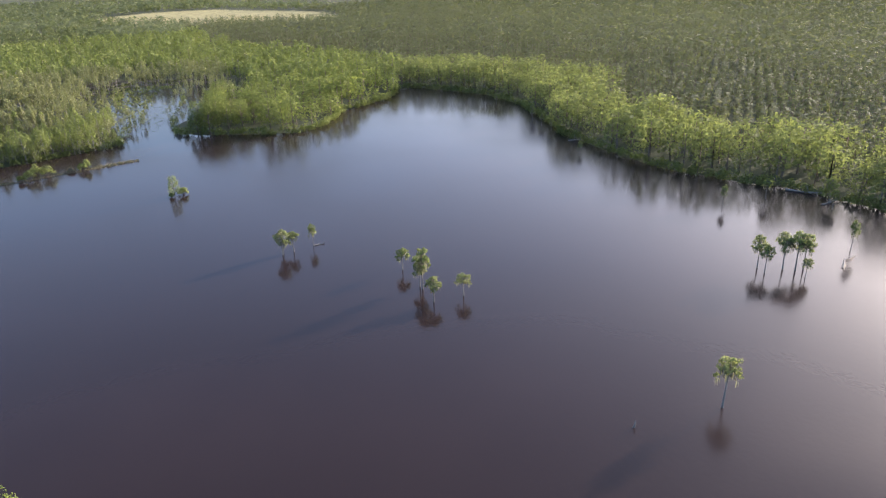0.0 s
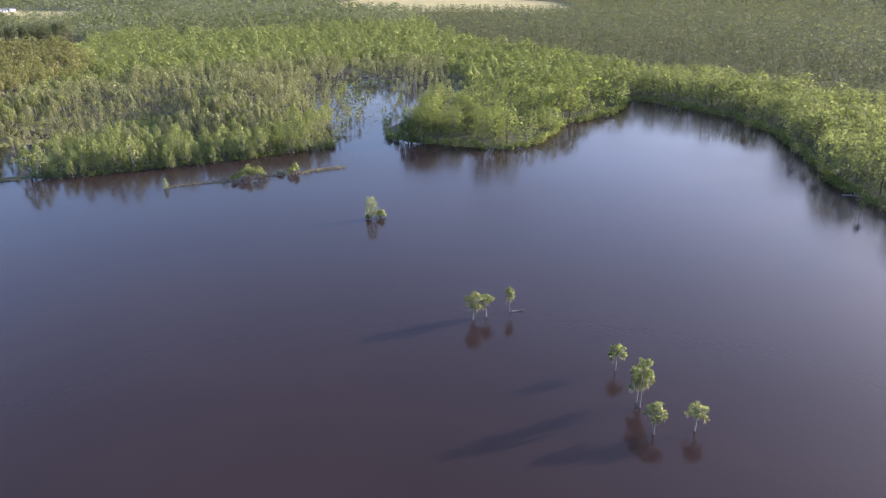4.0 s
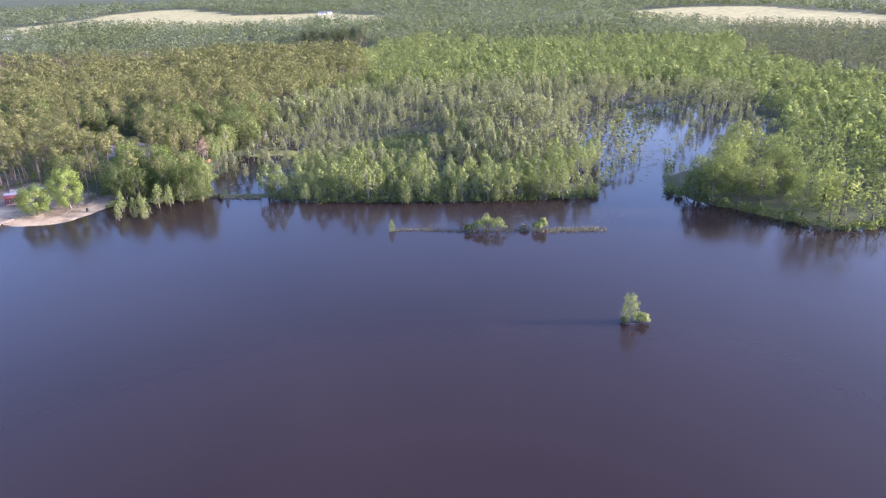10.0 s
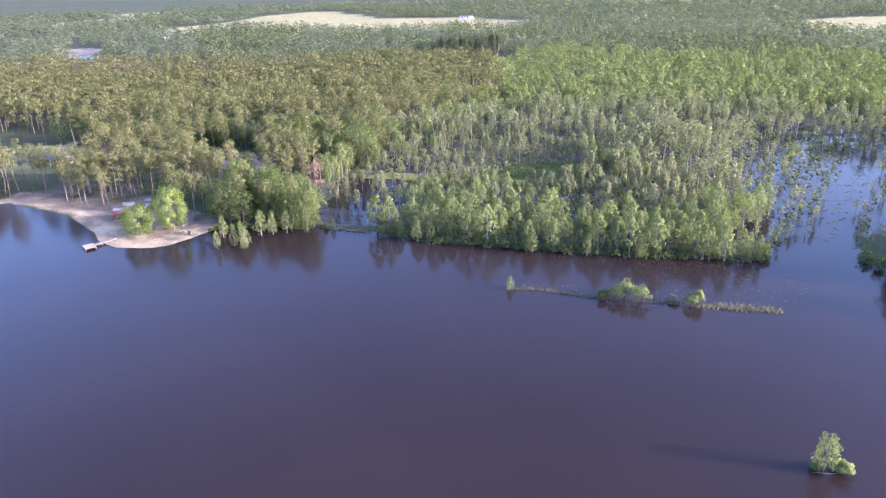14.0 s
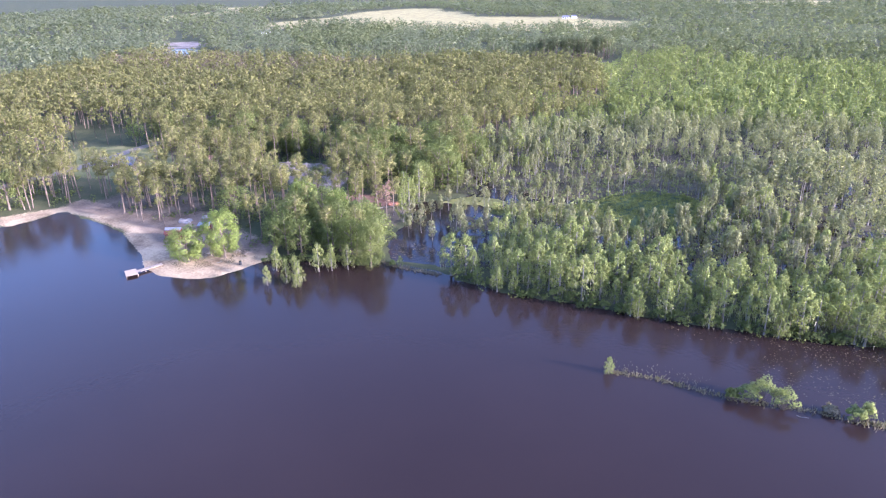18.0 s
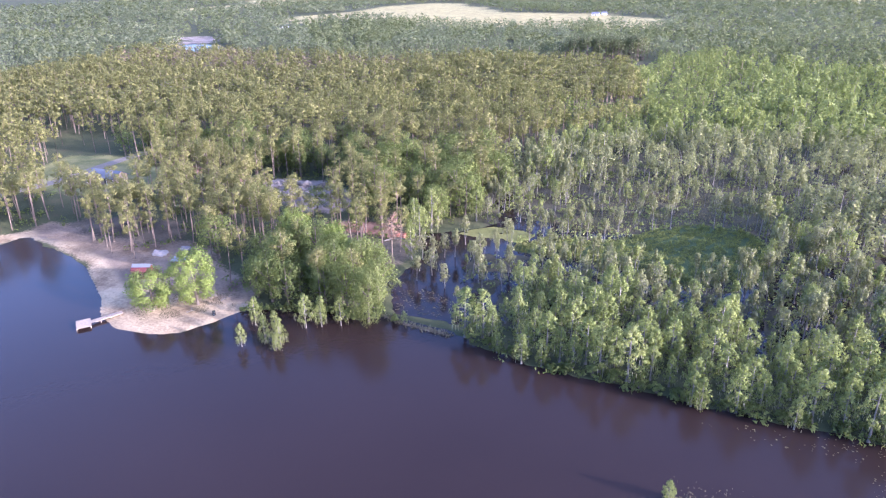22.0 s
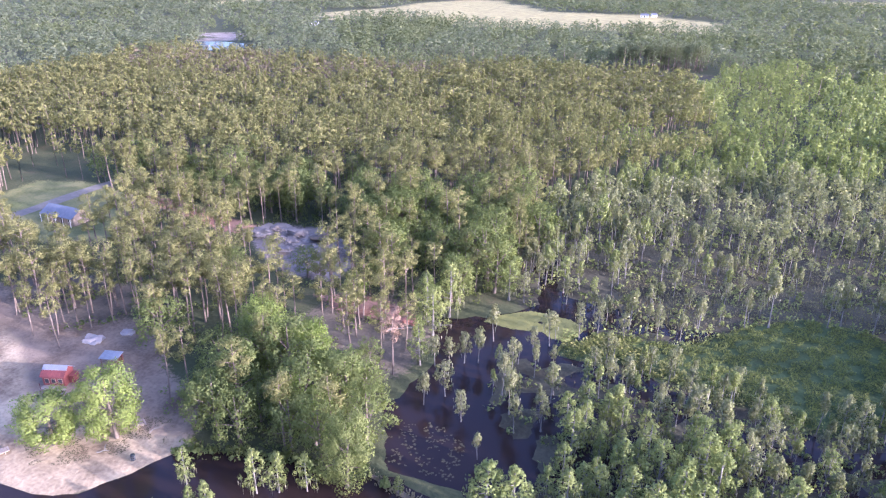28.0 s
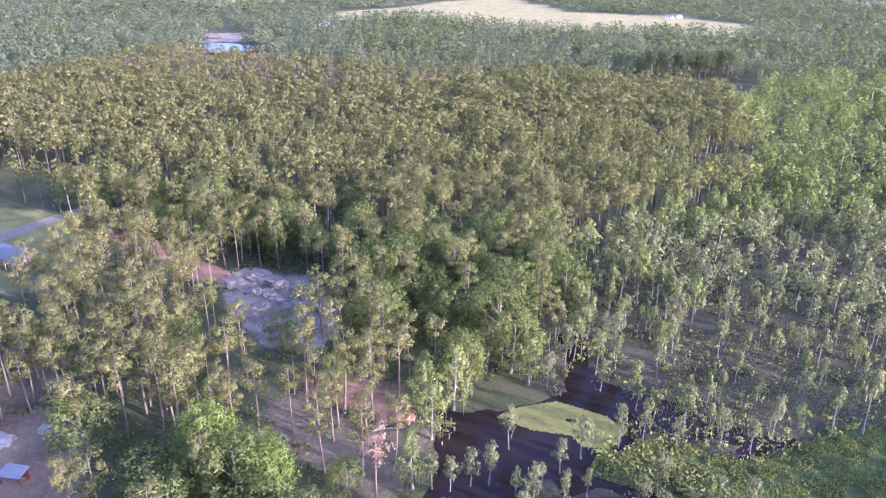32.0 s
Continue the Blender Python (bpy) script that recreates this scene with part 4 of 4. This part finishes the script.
tuft("reeds", [(x, y, 0.03) for x, y in zip(*scatter(-16, 58, 144, 190, 0.75, 19)) if inside(SCRUB_BELT, np.array([x]), np.array([y]))[0]], REED, "grey-brown sedge between the small cypresses", 0.16, 0.7, 13)
floats("marsh_plants", SCRUB_BELT, 12000, 0.09, WEED, "yellow-green sedge between the small cypresses", 21, 0.1, 0.5, 0.5)
STAND_FLOOR = [(-24, 168), (0, 160), (40, 172), (62, 180), (70, 215), (30, 240), (-10, 225)]
floats("marsh_plants", STAND_FLOOR, 12000, 0.11, REED, "low brownish growth under the mossy cypresses", 22, 0.1, 0.4, 0.5)
# a stand of tall bare-stemmed pines behind the far clearing
tall_x, tall_y = scatter(-52, 4, 484, 512, 4.0, 23)
wood("tall_pines", "pine", HAZY_FAR_LEAF, np.c_[tall_x, tall_y + (tall_x + 50) * 0.25, 17 + 2 * waves(tall_x, tall_y, 9, 2)], "tall pines with bare pinkish stems beyond a clearing", 0)

# brush under the near woods
bx, by = scatter(-175, 60, 86, 215, 2.3, 77)
kinds_at = classify(bx, by, 3)
for want, mat, words in ((("pine", "lush"), LUSH_LEAF, "green brush under the pines"), (("moss", "shore"), FRESH_LEAF, "low green brush in the swamp")):
    pick = np.isin(kinds_at, want)
    x, y = bx[pick], by[pick]
    rr = np.random.RandomState(len(words))
    stay = waves(x, y, 17, 61) > (0.1 if mat is LUSH_LEAF else -0.75)
    x, y = x[stay], y[stay]
    cs = np.stack([x, y, np.maximum(height(x, y), 0) + 0.5], -1)
    lv, ln = leaf_cloud(rr, cs, rr.uniform(0.7, 1.5, len(x)), 16, 0.33, axis=cs.repeat(16, 0) - (0, 0, 0.5))
    tagged(new("brush", quads_mesh("brush", lv, np.arange(len(lv)).reshape(-1, 3), [mat], normals=ln)), words, "brush", kind="stuff")

x, y = scatter(-390, -290, 410, 500, 6.5, 5)
ok = inside(POND_VIEW, x, y) & (outside_by(POND, x, y) > 3)
wood("scrub", "hardwood", BROWN_LEAF, np.c_[x[ok], y[ok], np.full(ok.sum(), 1.8)], "low reddish scrub before the far pond", 2)

# overhanging brush on the island and the east bank
rr = np.random.RandomState(90)
edge = LAKE[LAKE.index((-65, 84)):LAKE.index((176, -200)) + 1]
cs = on_line(edge, 2100, 0.7, rr)
cs[:, 2] = rr.uniform(0.2, 2.4, len(cs)) * np.where(cs[:, 0] < 78, 0.5, 1)
cs = cs[~((cs[:, 0] > -42) & (cs[:, 0] < -16) & (cs[:, 1] > 82))]
cs = cs[(cs[:, 0] < -42) | (cs[:, 0] > 76) | (rr.uniform(size=len(cs)) < 0.4)]
cs = cs[(outside_by(LAKE, cs[:, 0], cs[:, 1]) > -0.9) & ~((outside_by(CHANNEL, cs[:, 0], cs[:, 1]) < 5) & (cs[:, 1] > 79) & (rr.uniform(size=len(cs)) < 0.85))]
lv, ln = leaf_cloud(rr, cs, rr.uniform(0.8, 1.7, len(cs)), 26, 0.34, axis=cs.repeat(26, 0) - (0, 0, 0.5))
tagged(new("brush", quads_mesh("brush", lv, np.arange(len(lv)).reshape(-1, 3), [LUSH_LEAF], normals=ln)), "green brush hanging over the bank", "brush", kind="stuff")
bm = bmesh.new()
for k in range(40):
    a = k / 40 * 6.2832
    w = 1 + 0.18 * math.sin(3 * a) + 0.1 * math.sin(7 * a + 1)
    bm.verts.new((-354 + 38 * w * math.cos(a), 484 + 27 * w * math.sin(a), 2.6))
bm.faces.new(bm.verts)
tagged(part("pond", bm, WATER), "small bright pond beyond the pines", "water", kind="structure")

# ---- dock, cabin, shelter, house and road ----
WOOD = plain("weathered_boards", (0.17, 0.135, 0.10), (0.31, 0.252, 0.192), 2.0, 0.85)
RED = plain("red_boards", (0.085, 0.020, 0.020), (0.15, 0.038, 0.034), 1.5, 0.75)
TIN = plain("pale_tin", (0.16, 0.17, 0.185), (0.24, 0.255, 0.275), 1.0, 0.4, 0.35)
BLUE_TIN = plain("blue_grey_tin", (0.09, 0.098, 0.12), (0.15, 0.162, 0.19), 0.8, 0.75, 0.0)
WHITE = plain("white_paint", (0.66, 0.65, 0.62), (0.82, 0.81, 0.78), 1.2, 0.6)
DARK = plain("dark_glass", (0.02, 0.022, 0.026), (0.05, 0.055, 0.06), 2.0, 0.15)
ASPHALT = plain("worn_asphalt", (0.11, 0.096, 0.078), (0.19, 0.168, 0.138), 0.6, 0.9)
RUBBLE = plain("white_sand_heap", (0.20, 0.175, 0.16), (0.34, 0.305, 0.28), 0.7, 0.95, 0.0, 0.6)


def box(bm, at, size, turn=0.0, bevel=0.0):
    made = bmesh.ops.create_cube(bm, size=1, matrix=Matrix.Translation(at) @ pose(0, 0, 0, 0, 0, turn) @ Matrix.Diagonal((*size, 1)))
    if bevel:
        bmesh.ops.bevel(bm, geom=list({e for v in made["verts"] for e in v.link_edges}), offset=bevel, segments=1, affect="EDGES")


def block(name, parent, mat, at, size, turn=0.0, label="", bevel=0.02):
    bm = bmesh.new()
    box(bm, at, size, turn, bevel)
    return part(name, bm, mat, parent, label)


def roof_slab(name, parent, mat, corners, thick=0.08, ribs=0, label=""):
    """A sloping roof sheet with standing ribs down the slope."""
    bm = bmesh.new()
    a, b, c, d = [Vector(v) for v in corners]
    up = (b - a).cross(d - a).normalized()
    top = [bm.verts.new(v + up * thick) for v in (a, b, c, d)]
    low = [bm.verts.new(v) for v in (a, b, c, d)]
    bm.faces.new(top)
    bm.faces.new(low[::-1])
    for i in range(4):
        j = (i + 1) % 4
        bm.faces.new((low[i], low[j], top[j], top[i]))
    seams = []
    for i in range(ribs):
        t = (i + 0.5) / ribs
        p, q, w = a.lerp(b, t), d.lerp(c, t), (b - a).normalized() * 0.03
        seams.append([v + up * (thick + k) for k in (0.0, 0.035) for v in (p - w, p + w, q + w, q - w)])
    sheet = part(name, bm, mat, parent, label)
    for corners in seams:
        bm = bmesh.new()
        v = [bm.verts.new(c) for c in corners]
        for f in ((4, 5, 6, 7), (0, 1, 5, 4), (1, 2, 6, 5), (2, 3, 7, 6), (3, 0, 4, 7)):
            bm.faces.new([v[i] for i in f])
        part("seam", bm, mat, sheet)
    return sheet


def gable(name, parent, mat, x, y0, y1, low, high, thick=0.1):
    bm = bmesh.new()
    for s in (-0.5, 0.5):
        for y, z in ((y0, low), (y1, low), ((y0 + y1) / 2, high)):
            bm.verts.new((x + s * thick, y, z))
    bm.verts.ensure_lookup_table()
    v = bm.verts
    for f in ((0, 2, 1), (3, 4, 5), (0, 1, 4, 3), (1, 2, 5, 4), (2, 0, 3, 5)):
        bm.faces.new([v[i] for i in f])
    return part(name, bm, mat, parent)


dock = tagged(new("dock"), "pale wooden dock with a square platform on posts", "dock")
dock.matrix_world = pose(-91.6, 69.5, 0, 0, 0, -45)
for i in range(14):
    block("plank", dock, WOOD, (-1.75 + i * 0.27, 0, 0.5), (0.245, 2.6, 0.05), bevel=0.008)
for y in (-1.3, 0, 1.3):
    block("joist", dock, WOOD, (0, y * 0.88, 0.4), (3.7, 0.08, 0.14))
for x in (-1.7, 0, 1.7):
    for y in (-1.24, 1.24):
        block("post", dock, WOOD, (x, y, -0.5), (0.15, 0.15, 1.9))
walkway = tagged(new("walkway"), "narrow boardwalk from the beach to the dock", "walkway")
walkway.matrix_world = pose(-90.6, 70.6, 0, 0, 0, 60)
for i in range(21):
    block("plank", walkway, WOOD, (-0.35 + i * 0.3, 0, 0.55), (0.27, 1.25, 0.05), bevel=0.008)
for y in (-0.5, 0.5):
    block("joist", walkway, WOOD, (3.1, y, 0.45), (5.3, 0.08, 0.14))
    for x in (1.5, 3.4, 5.2):
        block("post", walkway, WOOD, (x, y * 1.25, -0.3), (0.13, 0.13, 1.6))


def cabin(x, y, turn):
    z = float(height(np.array([x]), np.array([y]))[0])
    root = tagged(new("cabin"), "small red cabin with a pale tin roof on the beach", "cabin")
    root.matrix_world = pose(x, y, z, 0, 0, turn) @ Matrix.Scale(0.8, 4)
    block("front_wall", root, RED, (0, -1.7, 1.3), (4.6, 0.12, 2.6))
    block("back_wall", root, RED, (0, 1.7, 1.3), (4.6, 0.12, 2.6))
    for s in (-1, 1):
        block("side_wall", root, RED, (s * 2.24, 0, 1.3), (0.12, 3.28, 2.6))
        gable("gable", root, RED, s * 2.24, -1.76, 1.76, 2.6, 3.9)
    roof_slab("roof", root, RED, ((-2.6, -2.2, 2.32), (2.6, -2.2, 2.32), (2.6, -0.9, 3.27), (-2.6, -0.9, 3.27)), ribs=12, label="red tin roof strip")
    roof_slab("roof", root, TIN, ((-2.6, -0.9, 3.29), (2.6, -0.9, 3.29), (2.6, 0, 3.95), (-2.6, 0, 3.95)), ribs=12, label="pale tin roof strip")
    roof_slab("roof", root, TIN, ((-2.6, 0, 3.95), (2.6, 0, 3.95), (2.6, 2.2, 2.35), (-2.6, 2.2, 2.35)), ribs=12)
    for s in (-1.4, 0, 1.4):
        window = block("window", root, WOOD, (s, -1.78, 1.25), (0.95, 0.06, 1.1))
        block("pane", window, DARK, (s, -1.82, 1.25), (0.75, 0.03, 0.9), bevel=0.0)
    block("porch", root, WOOD, (0, -2.6, 0.2), (4.6, 1.6, 0.14))
    for s in (-2.1, 2.1):
        block("post", root, RED, (s, -3.2, 0.85), (0.12, 0.12, 1.5))
    block("lean_to", root, RED, (2.9, 0.6, 0.9), (1.1, 1.9, 1.8))


cabin(-95.0, 91.2, 17)
shelter = tagged(new("shelter"), "small open shelter with dark red frame and tin roof", "shelter")
shelter.matrix_world = pose(-90.5, 98.2, float(height(np.array([-90.5]), np.array([98.2]))[0]), 0, 0, 12) @ Matrix.Scale(0.78, 4)
for x in (-1.9, 1.9):
    for y in (-1.0, 1.0):
        block("post", shelter, RED, (x, y, 1.0), (0.13, 0.13, 2.1))
block("back_wall", shelter, RED, (0, 1.1, 1.1), (4.0, 0.08, 2.1))
roof_slab("roof", shelter, TIN, ((-2.2, -1.4, 1.95), (2.2, -1.4, 1.95), (2.2, 1.4, 2.45), (-2.2, 1.4, 2.45)), ribs=10)
block("bench", shelter, WOOD, (0, 0.5, 0.45), (3.2, 0.4, 0.07))


def house(x, y, turn, length, depth, roof_mat, label, wall=None):
    z = float(height(np.array([x]), np.array([y]))[0])
    root = tagged(new("house"), label, "house")
    root.matrix_world = pose(x, y, z, 0, 0, turn)
    hl, hd, wall = length / 2, depth / 2, wall or WHITE
    for s in (-1, 1):
        block("wall", root, wall, (0, s * hd, 1.35), (length, 0.14, 2.7))
        block("wall", root, wall, (s * hl, 0, 1.35), (0.14, depth - 0.14, 2.7))
        gable("gable", root, wall, s * (hl - 0.02), -hd, hd, 2.7, 4.1)
        roof_slab("roof", root, roof_mat, ((-hl - 0.5, s * (hd + 0.9), 2.35), (hl + 0.5, s * (hd + 0.9), 2.35), (hl + 0.5, 0, 4.2), (-hl - 0.5, 0, 4.2))[::s], ribs=int(length * 1.6))
    k = int(length // 2.4)
    for i in range(k):
        wx = -hl + (i + 0.5) * length / k
        if i == k // 2:
            block("door", root, DARK, (wx, -hd - 0.08, 1.05), (0.95, 0.05, 2.05))
        else:
            window = block("window", root, WHITE, (wx, -hd - 0.08, 1.5), (1.15, 0.06, 1.25))
            block("pane", window, DARK, (wx, -hd - 0.12, 1.5), (0.95, 0.03, 1.05), bevel=0.0)
    for i in range(k + 1):
        block("porch_post", root, WHITE, (-hl + i * length / k, -hd - 1.0, 1.1), (0.12, 0.12, 2.3))


house(-155, 149.6, -4, 11, 5.0, BLUE_TIN, "long low board house with a blue-grey metal roof and porch", WOOD)
house(-70, 928, 0, 9, 6, BLUE_TIN, "white farmhouse by the open fields in the distance")
house(-60, 940, 30, 6, 4, BLUE_TIN, "small white barn by the open fields in the distance")
house(-376, 668, 20, 9, 6, BLUE_TIN, "white house at the edge of the distant woods")
house(-256, 312, 10, 9, 6, TIN, "pale cottage half hidden among the pines")


def ribbon(name, pts, width, mat, lift, label):
    pts = np.asarray(pts, float)
    t = np.linspace(0, len(pts) - 1, 50)
    cx, cy = np.interp(t, range(len(pts)), pts[:, 0]), np.interp(t, range(len(pts)), pts[:, 1])
    nx, ny = np.gradient(cy), -np.gradient(cx)
    ln = np.hypot(nx, ny)
    rows = []
    for k in (-1, -0.5, 0, 0.5, 1):
        x, y = cx + nx / ln * width / 2 * k, cy + ny / ln * width / 2 * k
        rows.append(np.stack([x, y, height(x, y) + lift], -1))
    v = np.stack(rows, 1).reshape(-1, 3)
    q = [(i * 5 + j, i * 5 + j + 5, i * 5 + j + 6, i * 5 + j + 1) for i in range(49) for j in range(4)]
    tagged(new(name, quads_mesh(name, v, q, [mat], smooth=True)), label, "road", kind="structure")


ribbon("road", [(-180, 118), (-171, 146), (-170.5, 158), (-170, 174), (-165, 198), (-148, 238)], 4.6, ASPHALT, 0.06, "narrow worn asphalt road past the house")


def heap(x, y, wide, tall, mat, label, seed):
    bm = bmesh.new()
    bmesh.ops.create_icosphere(bm, subdivisions=3, radius=1)
    for v in bm.verts:
        k = 1 + 0.75 * noise.noise(v.co * 1.4 + Vector((seed * 3.1, 0, 0))) + 0.3 * noise.noise(v.co * 4 + Vector((0, seed, 0)))
        v.co = Vector((v.co.x * wide * k, v.co.y * wide * 0.7 * k, max(v.co.z, -0.2) * tall * k))
    ob = part("sand_mound", bm, mat, None)
    tagged(ob, label, "mound")
    ob.location = (x, y, float(height(np.array([x]), np.array([y]))[0]) - 0.05)


DUG = plain("dug_sand", (0.135, 0.115, 0.098), (0.245, 0.21, 0.18), 0.5, 0.95, 0.0, 0.6)
heap(-100, 103.5, 2.2, 0.7, RUBBLE, "heap of white sand behind the cabin", 1)
heap(-96, 108, 1.6, 0.5, RUBBLE, "low heap of white sand behind the cabin", 2)
heap(-97, 164, 4.4, 1.1, DUG, "pale heap of dug sand in the pit", 3)
heap(-91, 161, 3.4, 1.7, DUG, "pale ridge of dug sand in the pit", 4)
heap(-101, 158.5, 3.0, 1.0, DUG, "low heap of dug sand in the pit", 6)
heap(-79, 156, 2.4, 0.9, DUG, "pale heap of dug sand in the pit", 8)
heap(-84, 148, 1.8, 0.6, DUG, "low heap of dug sand in the pit", 9)
mound_rng = random.Random(6)
for i in range(14):
    t = i / 13
    heap(-101 + 26 * t + mound_rng.uniform(-3, 3), 161 - 12 * t + mound_rng.uniform(-5, 4), mound_rng.uniform(0.9, 2.2), mound_rng.uniform(0.4, 1.1), DUG, "small rough heap of dug sand in the pit", 20 + i)
heap(-84, 160, 2.6, 1.0, MUD, "dark heap of soil in the pit", 5)
heap(-48, 131, 1.7, 0.8, plain("red_clay", (0.34, 0.13, 0.08), (0.50, 0.24, 0.16), 1.0, 0.95), "heap of red clay by the creek", 7)


# ---- small things on the beach and in the water ----
def log(x, y, z, length, thick, turn, tilt, label, branches=3, seed=0):
    """A fallen trunk with broken branches."""
    r = np.random.RandomState(seed)
    pts = [np.array([t * length, 0.12 * math.sin(t * 4 + seed), 0.08 * math.sin(t * 7 + seed)]) for t in np.linspace(0, 1, 7)]
    pieces = [tube(pts, [thick * (1 - 0.6 * t) for t in np.linspace(0, 1, 7)], 7)]
    for i in range(branches):
        p = pts[2 + i % 4]
        e = p + r.normal(scale=0.35, size=3) * length * 0.35 + (0, 0, 0.25 * length * 0.3)
        pieces.append(tube([p, (p + e) / 2 + (0, 0, 0.05), e], [thick * 0.4, thick * 0.25, thick * 0.08], 4))
    v, q = join(pieces)
    ob = tagged(new("log", quads_mesh("log", v, q, [GREY_BARK], smooth=True)), label, "log")
    ob.matrix_world = pose(x, y, z, 0, -tilt, turn)


log(64.6, -63, 0.0, 2.4, 0.16, -10, 6, "fallen grey log beside a lake cypress", 4, 1)
log(169.5, -127, 0.1, 11, 0.3, -80, 3, "fallen tree lying off the east bank", 6, 2)
log(163, -138, 0.1, 7, 0.25, -20, 4, "fallen tree lying off the east bank", 6, 3)
log(126, -153.4, 0.05, 5, 0.22, 10, 2, "grey driftwood on the mud bank", 3, 4)
log(180, -51, 0.1, 6, 0.22, -60, 3, "fallen tree lying off the east bank", 4, 5)
log(-51, 126, 0.6, 5, 0.18, 30, 2, "dead branch on the creek bank", 5, 6)
log(-44, 131.5, 0.2, 4, 0.16, 15, 4, "dead branch in the creek", 5, 7)
log(54, -149, -0.4, 1.5, 0.16, 0, 80, "dark stump standing in the lake", 0, 8)
log(45.4, 46.6, 0.0, 1.8, 0.06, -30, 10, "pale stick off the muddy spit", 3, 9)

barrel = tagged(new("barrel"), "dark metal barrel at the edge of the beach", "barrel")
barrel.location = (-69.6, 80.2, float(height(np.array([-69.6]), np.array([80.2]))[0]))
bm = bmesh.new()
bmesh.ops.create_cone(bm, cap_ends=True, segments=18, radius1=0.32, radius2=0.32, depth=0.95, matrix=Matrix.Translation((0, 0, 0.475)))
bmesh.ops.bevel(bm, geom=list(bm.edges), offset=0.02, segments=1, affect="EDGES")
part("drum", bm, DARK, barrel)
for z in (0.3, 0.62):
    bm = bmesh.new()
    bmesh.ops.create_cone(bm, segments=18, radius1=0.34, radius2=0.34, depth=0.04, matrix=Matrix.Translation((0, 0, z)))
    part("hoop", bm, TIN, barrel)


def picnic_table(x, y, turn):
    root = tagged(new("picnic_table"), "weathered wooden picnic table under the beach trees", "table", "picnic tables")
    root.matrix_world = pose(x, y, float(height(np.array([x]), np.array([y]))[0]), 0, 0, turn)
    for k in range(4):
        block("board", root, WOOD, (0, -0.3 + 0.2 * k, 0.75), (1.9, 0.18, 0.045))
    for sgn in (-1, 1):
        block("bench", root, WOOD, (0, sgn * 0.72, 0.44), (1.9, 0.26, 0.045))
        block("crossbar", root, WOOD, (sgn * 0.65, 0, 0.39), (0.09, 1.6, 0.09))
        for t in (-1, 1):
            block("leg", root, WOOD, (sgn * 0.65, t * 0.4, 0.36), (0.09, 0.1, 0.74))


floats("leaf_litter", [(-88, 78), (-82, 74), (-74, 78), (-68, 84), (-70, 90), (-78, 88), (-86, 84)], 2600, 0.11, FLOAT_LEAF, "brown leaf litter on the sand under the beach trees", 31, 0.01, 0.03, 0.15, 0.0)
log(-75.6, 79.6, 0.35, 1.6, 0.09, 25, 3, "grey driftwood piled on the beach", 4, 10)
log(-75.0, 80.3, 0.4, 1.2, 0.07, 110, 4, "grey driftwood piled on the beach", 3, 11)
log(-71.5, 85.5, 0.5, 2.2, 0.08, 70, 2, "dead branch on the sand under a tree", 5, 12)
log(-86.5, 88.0, 0.5, 1.8, 0.08, -20, 2, "dead branch on the sandy soil", 4, 13)
picnic_table(-79.6, 83.0, 20)
picnic_table(-74.2, 86.6, -35)
picnic_table(-92.0, 88.5, 60)
